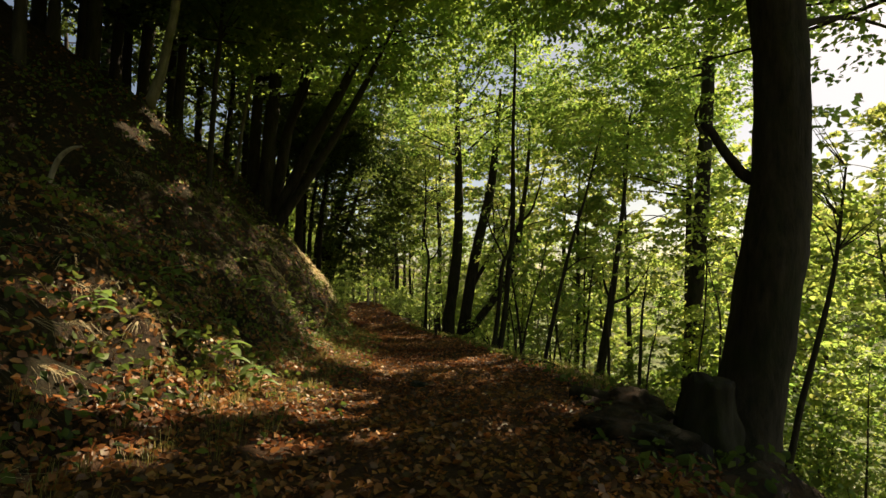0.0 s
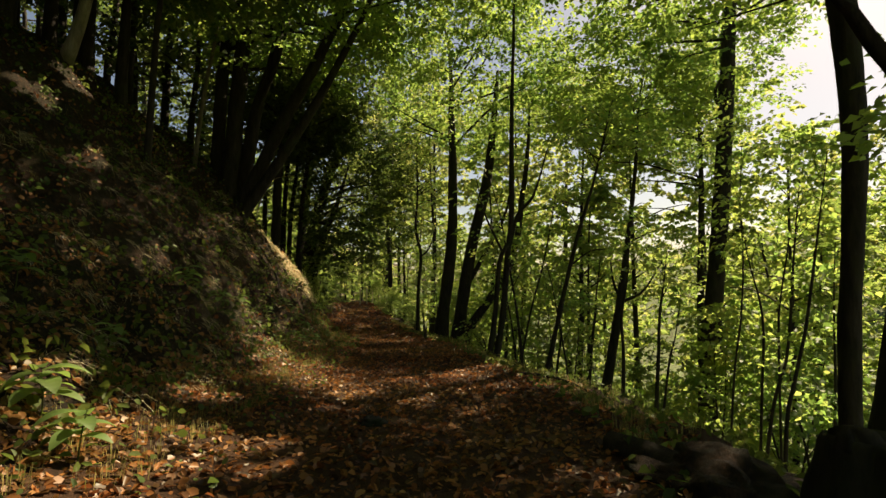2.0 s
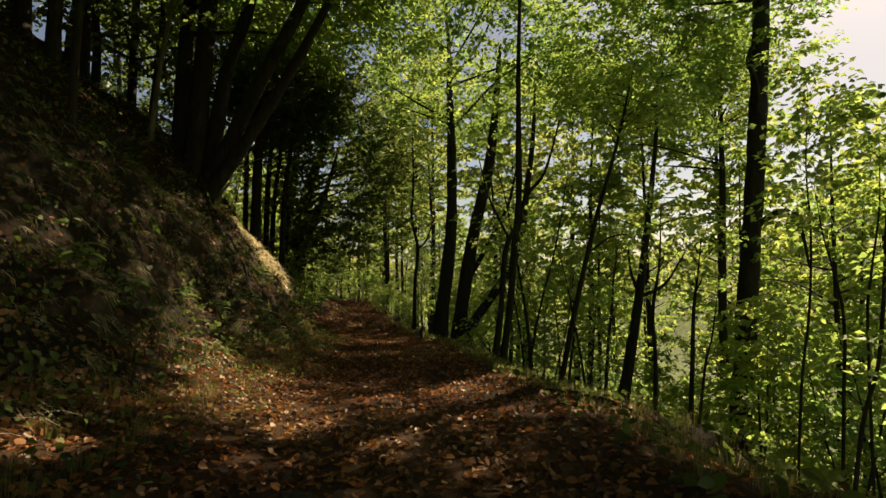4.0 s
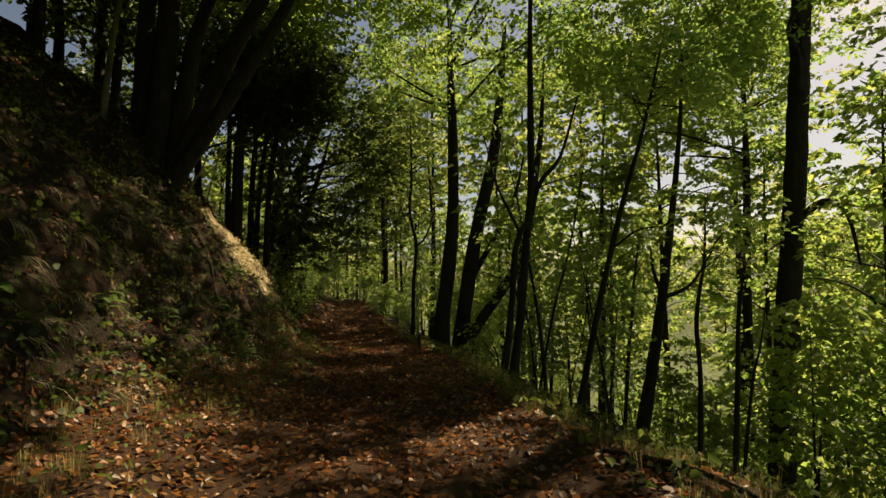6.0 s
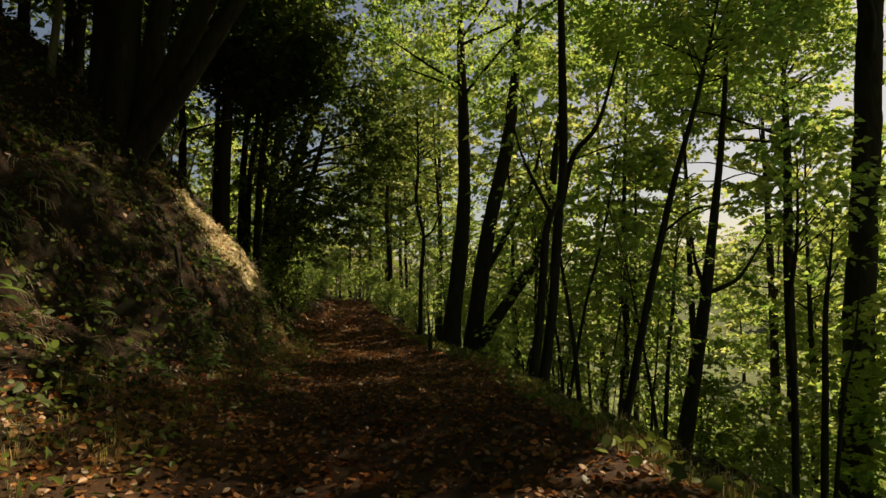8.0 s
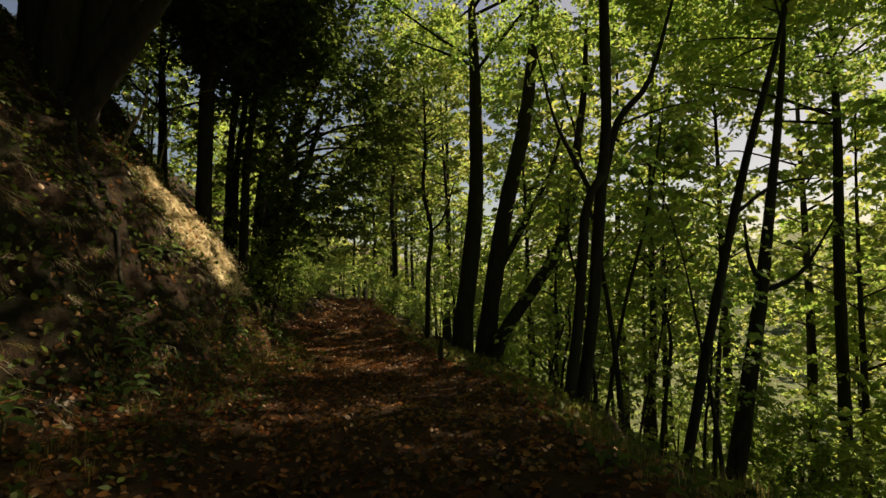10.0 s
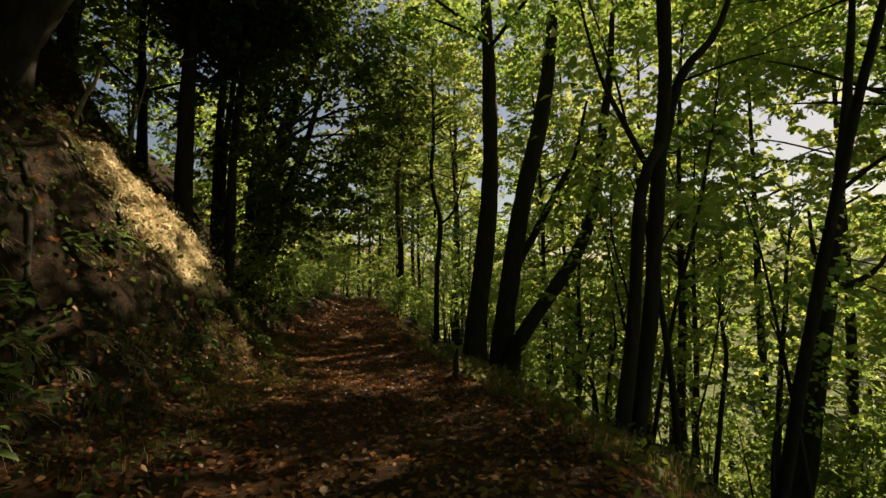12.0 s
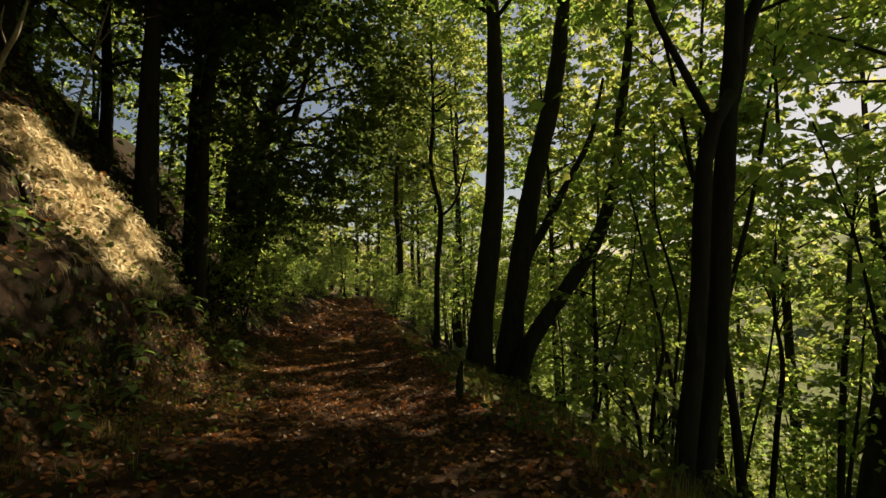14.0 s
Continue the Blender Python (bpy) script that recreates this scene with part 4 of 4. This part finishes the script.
def blades(name, label, tufts, per, spot, height, material, droop=(0.35, 1.25), hang=0.0):
    """Grass: tufts of bent blades, each of two tapering lengths."""
    n = tufts * per
    v = np.empty((n, 5, 3))
    i = 0
    for _ in range(tufts):
        x, y = spot()
        nrm = grid_slope(x, y)
        nrm /= np.linalg.norm(nrm)
        g = np.array((x, y, land(x, y) - 0.02))
        for _ in range(per):
            a = rng.uniform(0, 2 * np.pi)
            o = np.array((np.cos(a), np.sin(a), 0.0))
            out = o * 0.7 + np.array((nrm[0], nrm[1], 0)) * 0.8
            h = rng.uniform(*height)
            d = rng.uniform(*droop)
            b = g + o * rng.uniform(0, 0.14)
            s = np.array((-o[1], o[0], 0)) * (h * 0.004 + 0.001)
            m = b + np.array((0, 0, h * 0.55)) + out * h * 0.22 * d
            t = b + np.array((0, 0, h * (0.95 - 0.7 * d))) + out * h * 0.75 * d
            if hang:
                fall = np.array((nrm[0] * nrm[2], nrm[1] * nrm[2], nrm[2] ** 2 - 1))
                fall = fall / max(0.2, np.linalg.norm(fall)) + o * rng.uniform(0.1, 0.7) + nrm * rng.uniform(0.0, 0.35)
                m = b + fall * h * 0.5 + nrm * h * rng.uniform(0.08, 0.25)
                t = b + fall * h
            v[i] = b - s, b + s, m + s * 0.8, m - s * 0.8, t
            i += 1
    faces = []
    for k in range(n):
        q = 5 * k
        faces += [(q, q + 1, q + 2, q + 3), (q + 3, q + 2, q + 4)]
    ob = link_mesh(name, v.reshape(-1, 3).tolist(), faces, [material])
    return tagged(ob, label, "grass", kind="stuff")


blades("verge_grass", "thin green and straw grass along the path edges", 380, 22, on_bank(near=-0.8, far=0.8), (0.12, 0.34), GRASS)
blades("bank_grass", "hanging tufts of grass on the bank", 320, 18, on_bank(near=0.3, far=5.5), (0.15, 0.42), GRASS, (0.6, 1.3), 1.0)


def on_scar(lo=1.5, hi=3.7, spread=0.8):
    def spot():
        y = min(rng.normal(25.3, spread), 26.9 + rng.uniform(-0.4, 0.2))
        return float(lerp_table(y, TOE)) - rng.uniform(lo, hi), y
    return spot


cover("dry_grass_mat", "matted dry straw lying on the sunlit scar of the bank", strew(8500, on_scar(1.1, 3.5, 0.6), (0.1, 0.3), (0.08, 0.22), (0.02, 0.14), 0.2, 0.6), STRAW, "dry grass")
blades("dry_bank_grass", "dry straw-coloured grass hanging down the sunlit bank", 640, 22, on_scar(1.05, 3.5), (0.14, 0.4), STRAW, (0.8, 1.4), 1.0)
cover("scar_litter", "russet leaves caught in the dry grass of the scar", strew(500, on_scar(1.2, 3.9, 1.1), (0.06, 0.13), (0.5, 0.8), (0.04, 0.16), 0.4, 0.6), LITTER, "fallen leaves")
blades("hanging_straw", "pale dry grass hanging in tufts from the earth bank", 420, 20, on_bank(lo=2, hi=22, near=0.4, far=5.0, power=0.8), (0.18, 0.5), STRAW, (0.8, 1.4), 1.0)
blades("edge_grass", "grass tufts along the downhill edge of the path", 620, 22, lambda: ((lambda y: (float(lerp_table(y, EDGE)) + rng.uniform(-0.1, 1.6), y))(rng.uniform(7, 40))), (0.15, 0.42), GRASS)

# ---------------------------------------------------------------- single things


def boulder(name, label, x, y, z, size, seed, material=ROCK, category="rock"):
    bm = bmesh.new()
    bmesh.ops.create_icosphere(bm, subdivisions=4, radius=1)
    for v in bm.verts:
        n = v.co.normalized()
        k = 1 + 0.4 * noise.noise(n * 1.6 + Vector((seed, 0, 0))) + 0.24 * noise.noise(n * 3.7 + Vector((0, seed, 0))) + 0.11 * noise.noise(n * 9) + 0.05 * noise.noise(n * 21)
        v.co = Vector((n.x * size[0], n.y * size[1], n.z * size[2])) * k
    me = bpy.data.meshes.new(name)
    bm.to_mesh(me)
    bm.free()
    me.materials.append(material)
    me.polygons.foreach_set("use_smooth", [True] * len(me.polygons))
    ob = new(name, me)
    ob.location = (x, y, z)
    return tagged(ob, label, category)


def stick(name, label, pts, material, category="branch", twigs=()):
    t = thing(name, pts[0][:3], label, category)
    bm = bmesh.new()
    tube(bm, pts, 7, 0.1, 0.08)
    part("shaft", bm, material, t)
    for s in twigs:
        bm = bmesh.new()
        tube(bm, s, 5, 0.1, 0.08)
        part("twig", bm, material, t)
    return t


boulder("boulder", "dark earth-covered boulder at the path's downhill edge", 2.4, 6.5, land(2.4, 6.5) + 0.02, (0.55, 0.6, 0.34), 3.1, BANK)
boulder("boulder", "low dark earthy boulder beside the path edge", 1.95, 5.3, land(1.95, 5.3) - 0.02, (0.6, 0.55, 0.24), 8.4, BANK)
boulder("path_stone", "small dark stone lying among the leaves", -0.54, 8.55, land(-0.54, 8.55) + 0.02, (0.15, 0.11, 0.075), 1.7, ROCK, "stone")
# mossy stump against the thick beech, with one yellow leaf on it
sx, sy = 3.25, 6.05
st = thing("mossy_stump", (sx, sy, land(sx, sy) - 0.2), "broken mossy stump against the thick beech trunk", "stump")
bm = bmesh.new()
tube(bm, [(sx, sy, land(sx, sy) - 0.3, 0.42), (sx, sy, -0.35, 0.33), (sx + 0.02, sy, -0.1, 0.28), (sx + 0.03, sy, 0.1, 0.27), (sx + 0.03, sy, 0.15, 0.25)], 40, 0.2, 0.035, 0.25)
part("stump_body", bm, BARK, st)
bm = bmesh.new()
tube(bm, [(sx - 0.12, sy, 0.1, 0.12), (sx - 0.14, sy, 0.2, 0.09), (sx - 0.15, sy, 0.24, 0.03)], 24, 0.5, 0.02)
part("splintered_top", bm, BARK, st)
cover("stump_leaf", "single pale yellow leaf on the stump", (np.array([[sx + 0.12, sy - 0.27, 0.1]]), np.array([[1.0, 0.1, 0.1]]), np.array([[0.1, -0.8, 0.6]]), np.array([0.13]), np.array([0.09])), STRAW, "leaf")
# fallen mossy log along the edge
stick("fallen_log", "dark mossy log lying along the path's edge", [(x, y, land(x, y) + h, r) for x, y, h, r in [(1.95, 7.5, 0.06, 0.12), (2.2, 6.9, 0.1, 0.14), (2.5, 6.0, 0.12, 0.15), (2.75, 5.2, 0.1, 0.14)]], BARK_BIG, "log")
# pale dead branch on the bank
bx, by = -7.4, 8.6
stick("dead_branch", "pale bare dead branch sticking out of the bank", [(bx, by, land(bx, by) - 0.1, 0.05), (bx + 0.25, by - 0.1, land(bx, by) + 0.35, 0.045), (bx + 0.5, by - 0.15, land(bx, by) + 0.55, 0.035), (bx + 0.75, by - 0.2, land(bx, by) + 0.58, 0.02)], DEADWOOD)
bx, by = -9.3, 25.6
g = land(bx, by)
stick("dead_branch", "pale crooked dead branch leaning on top of the bank", [(bx, by, g - 0.1, 0.06), (bx + 0.25, by, g + 0.5, 0.05), (bx + 0.55, by - 0.1, g + 0.8, 0.045), (bx + 0.75, by - 0.1, g + 1.4, 0.02)], DEADWOOD, "branch", [[(bx + 0.3, by, g + 0.55, 0.03), (bx + 0.15, by, g + 1.0, 0.02), (bx + 0.2, by, g + 1.4, 0.008)]])
tx, ty = -10.1, 28.3
g = land(tx, ty)
stick("bare_sapling", "thin pale bare sapling on top of the bank", [(tx, ty, g - 0.1, 0.035), (tx + 0.3, ty, g + 1.5, 0.03), (tx + 0.65, ty, g + 2.8, 0.026), (tx + 0.95, ty, g + 3.8, 0.015)], DEADWOOD, "sapling", [[(tx + 0.65, ty, g + 2.7, 0.02), (tx + 1.2, ty, g + 3.2, 0.015), (tx + 2.2, ty, g + 3.4, 0.006)], [(tx + 0.35, ty, g + 1.6, 0.018), (tx, ty, g + 1.5, 0.012), (tx - 0.3, ty, g + 1.3, 0.006)]])
stick("broken_stump", "small broken stump at the path edge", [(-0.75, 25.0, land(-0.75, 25) - 0.1, 0.07), (-0.74, 25.0, land(-0.75, 25) + 0.3, 0.055), (-0.7, 25.0, land(-0.75, 25) + 0.55, 0.02)], BARK, "stump")
for k, (px, py) in enumerate([(-10.3, 61.0), (-9.6, 61.5), (-9.0, 62.0), (-8.3, 62.5)]):
    z = land(px, py)
    stick("wooden_post", "pale weathered wooden post at the end of the path", [(px, py, z - 0.2, 0.09), (px + 0.02, py, z + 1.0, 0.085), (px, py, z + 1.9, 0.08)], CUTWOOD, "post")
for pts in ([(2.9, 22.5), (4.4, 21.5)], [(1.8, 12.5), (3.0, 11.5)], [(2.4, 27.4), (3.4, 29.0)]):
    (x0, y0), (x1, y1) = pts
    stick("fallen_branch", "thin fallen branch lying on the slope", [(x0, y0, land(x0, y0) + 0.04, 0.03), ((x0 + x1) / 2, (y0 + y1) / 2, land((x0 + x1) / 2, (y0 + y1) / 2) + 0.08, 0.028), (x1, y1, land(x1, y1) + 0.05, 0.012)], BARK)
for x, y, dx in [(-8.5, 22.6, -0.5), (-8.2, 23.4, 0.3), (-8.0, 24.2, 0.5), (-7.6, 22.0, -0.7)]:
    pts = []
    for i in range(7):
        xx, yy = x + i * 0.32, y + dx * i * 0.25 + 0.1 * math.sin(i * 2)
        pts.append((xx, yy, land(xx, yy) + 0.03, 0.09 - 0.011 * i))
    stick("exposed_root", "dark exposed root running down the bank", pts, BARK, "root")


def leafy_plant(x, y, size, leaves, seed):
    """A herb with long toothless leaves on an upright stem."""
    r = random.Random(seed)
    z = land(x, y)
    t = thing("leafy_plant", (x, y, z), "green broad-leaved plant at the foot of the bank", "plant", "plants along the bank")
    bm = bmesh.new()
    top = Vector((x + r.uniform(-0.08, 0.12), y - 0.04, z + size))
    tube(bm, [(x, y, z - 0.04, 0.008), (x + 0.02, y, z + size * 0.5, 0.006), (*top, 0.004)], 5, 0.05, 0.1)
    part("stalk", bm, HERB, t)
    for k in range(leaves):
        a = k * 2.4 + r.uniform(-0.3, 0.3)
        h = z + size * (0.45 + 0.55 * k / leaves)
        ln = size * r.uniform(0.5, 0.75)
        d = Vector((math.cos(a), math.sin(a), 0))
        s = Vector((-d.y, d.x, 0))
        bm = bmesh.new()
        rows = []
        for i in range(7):
            u = i / 6
            c = Vector((x, y, h)) + d * ln * u + Vector((0, 0, ln * (0.35 * u - 0.55 * u * u)))
            w = ln * 0.26 * math.sin(math.pi * min(1, u * 0.9 + 0.08)) ** 0.8
            rows.append([bm.verts.new(c - s * w + Vector((0, 0, w * 0.25))), bm.verts.new(c), bm.verts.new(c + s * w + Vector((0, 0, w * 0.25)))])
        for p, q in zip(rows, rows[1:]):
            bm.faces.new((p[0], p[1], q[1], q[0]))
            bm.faces.new((p[1], p[2], q[2], q[1]))
        part("leaf", bm, PLANT, t)
    return t


PLANT = leafy("plant_leaf", [(0.0, (0.07, 0.14, 0.03)), (1.0, (0.11, 0.18, 0.045))], 0.35, 0.2)
BANK_PLANTS = [(-2.55, 6.5, 0.42, 8), (-3.2, 6.9, 0.5, 10), (-3.5, 6.5, 0.4, 8), (-4.4, 9.5, 0.45, 8), (-4.9, 12.4, 0.5, 9), (-5.4, 16, 0.5, 9), (-5.2, 17.5, 0.4, 8), (-5.6, 20.5, 0.45, 8), (-5, 20, 0.35, 7), (-6.3, 23, 0.5, 9), (-6.1, 22, 0.4, 8), (-6.6, 27.5, 0.5, 9), (-6.2, 28.6, 0.5, 8)]
VERGE_PLANTS = [(-5, 8.6, 0.5, 9), (-4.2, 5.6, 0.4, 7), (-5.3, 24, 0.4, 8), (-4.8, 23.2, 0.35, 7), (-5.7, 24.8, 0.45, 8), (-5.9, 26.2, 0.4, 8), (-5.2, 26.8, 0.35, 7), (-6, 27.6, 0.4, 7), (-4.4, 21.8, 0.35, 7), (-6.6, 29.8, 0.5, 8), (-4, 18.6, 0.35, 7), (-4.6, 19.4, 0.4, 8), (-3.9, 16.8, 0.35, 7), (-4.5, 13, 0.4, 8)]
for k, (x, y, s, n) in enumerate(BANK_PLANTS + VERGE_PLANTS):
    leafy_plant(x, y, s, n, k)
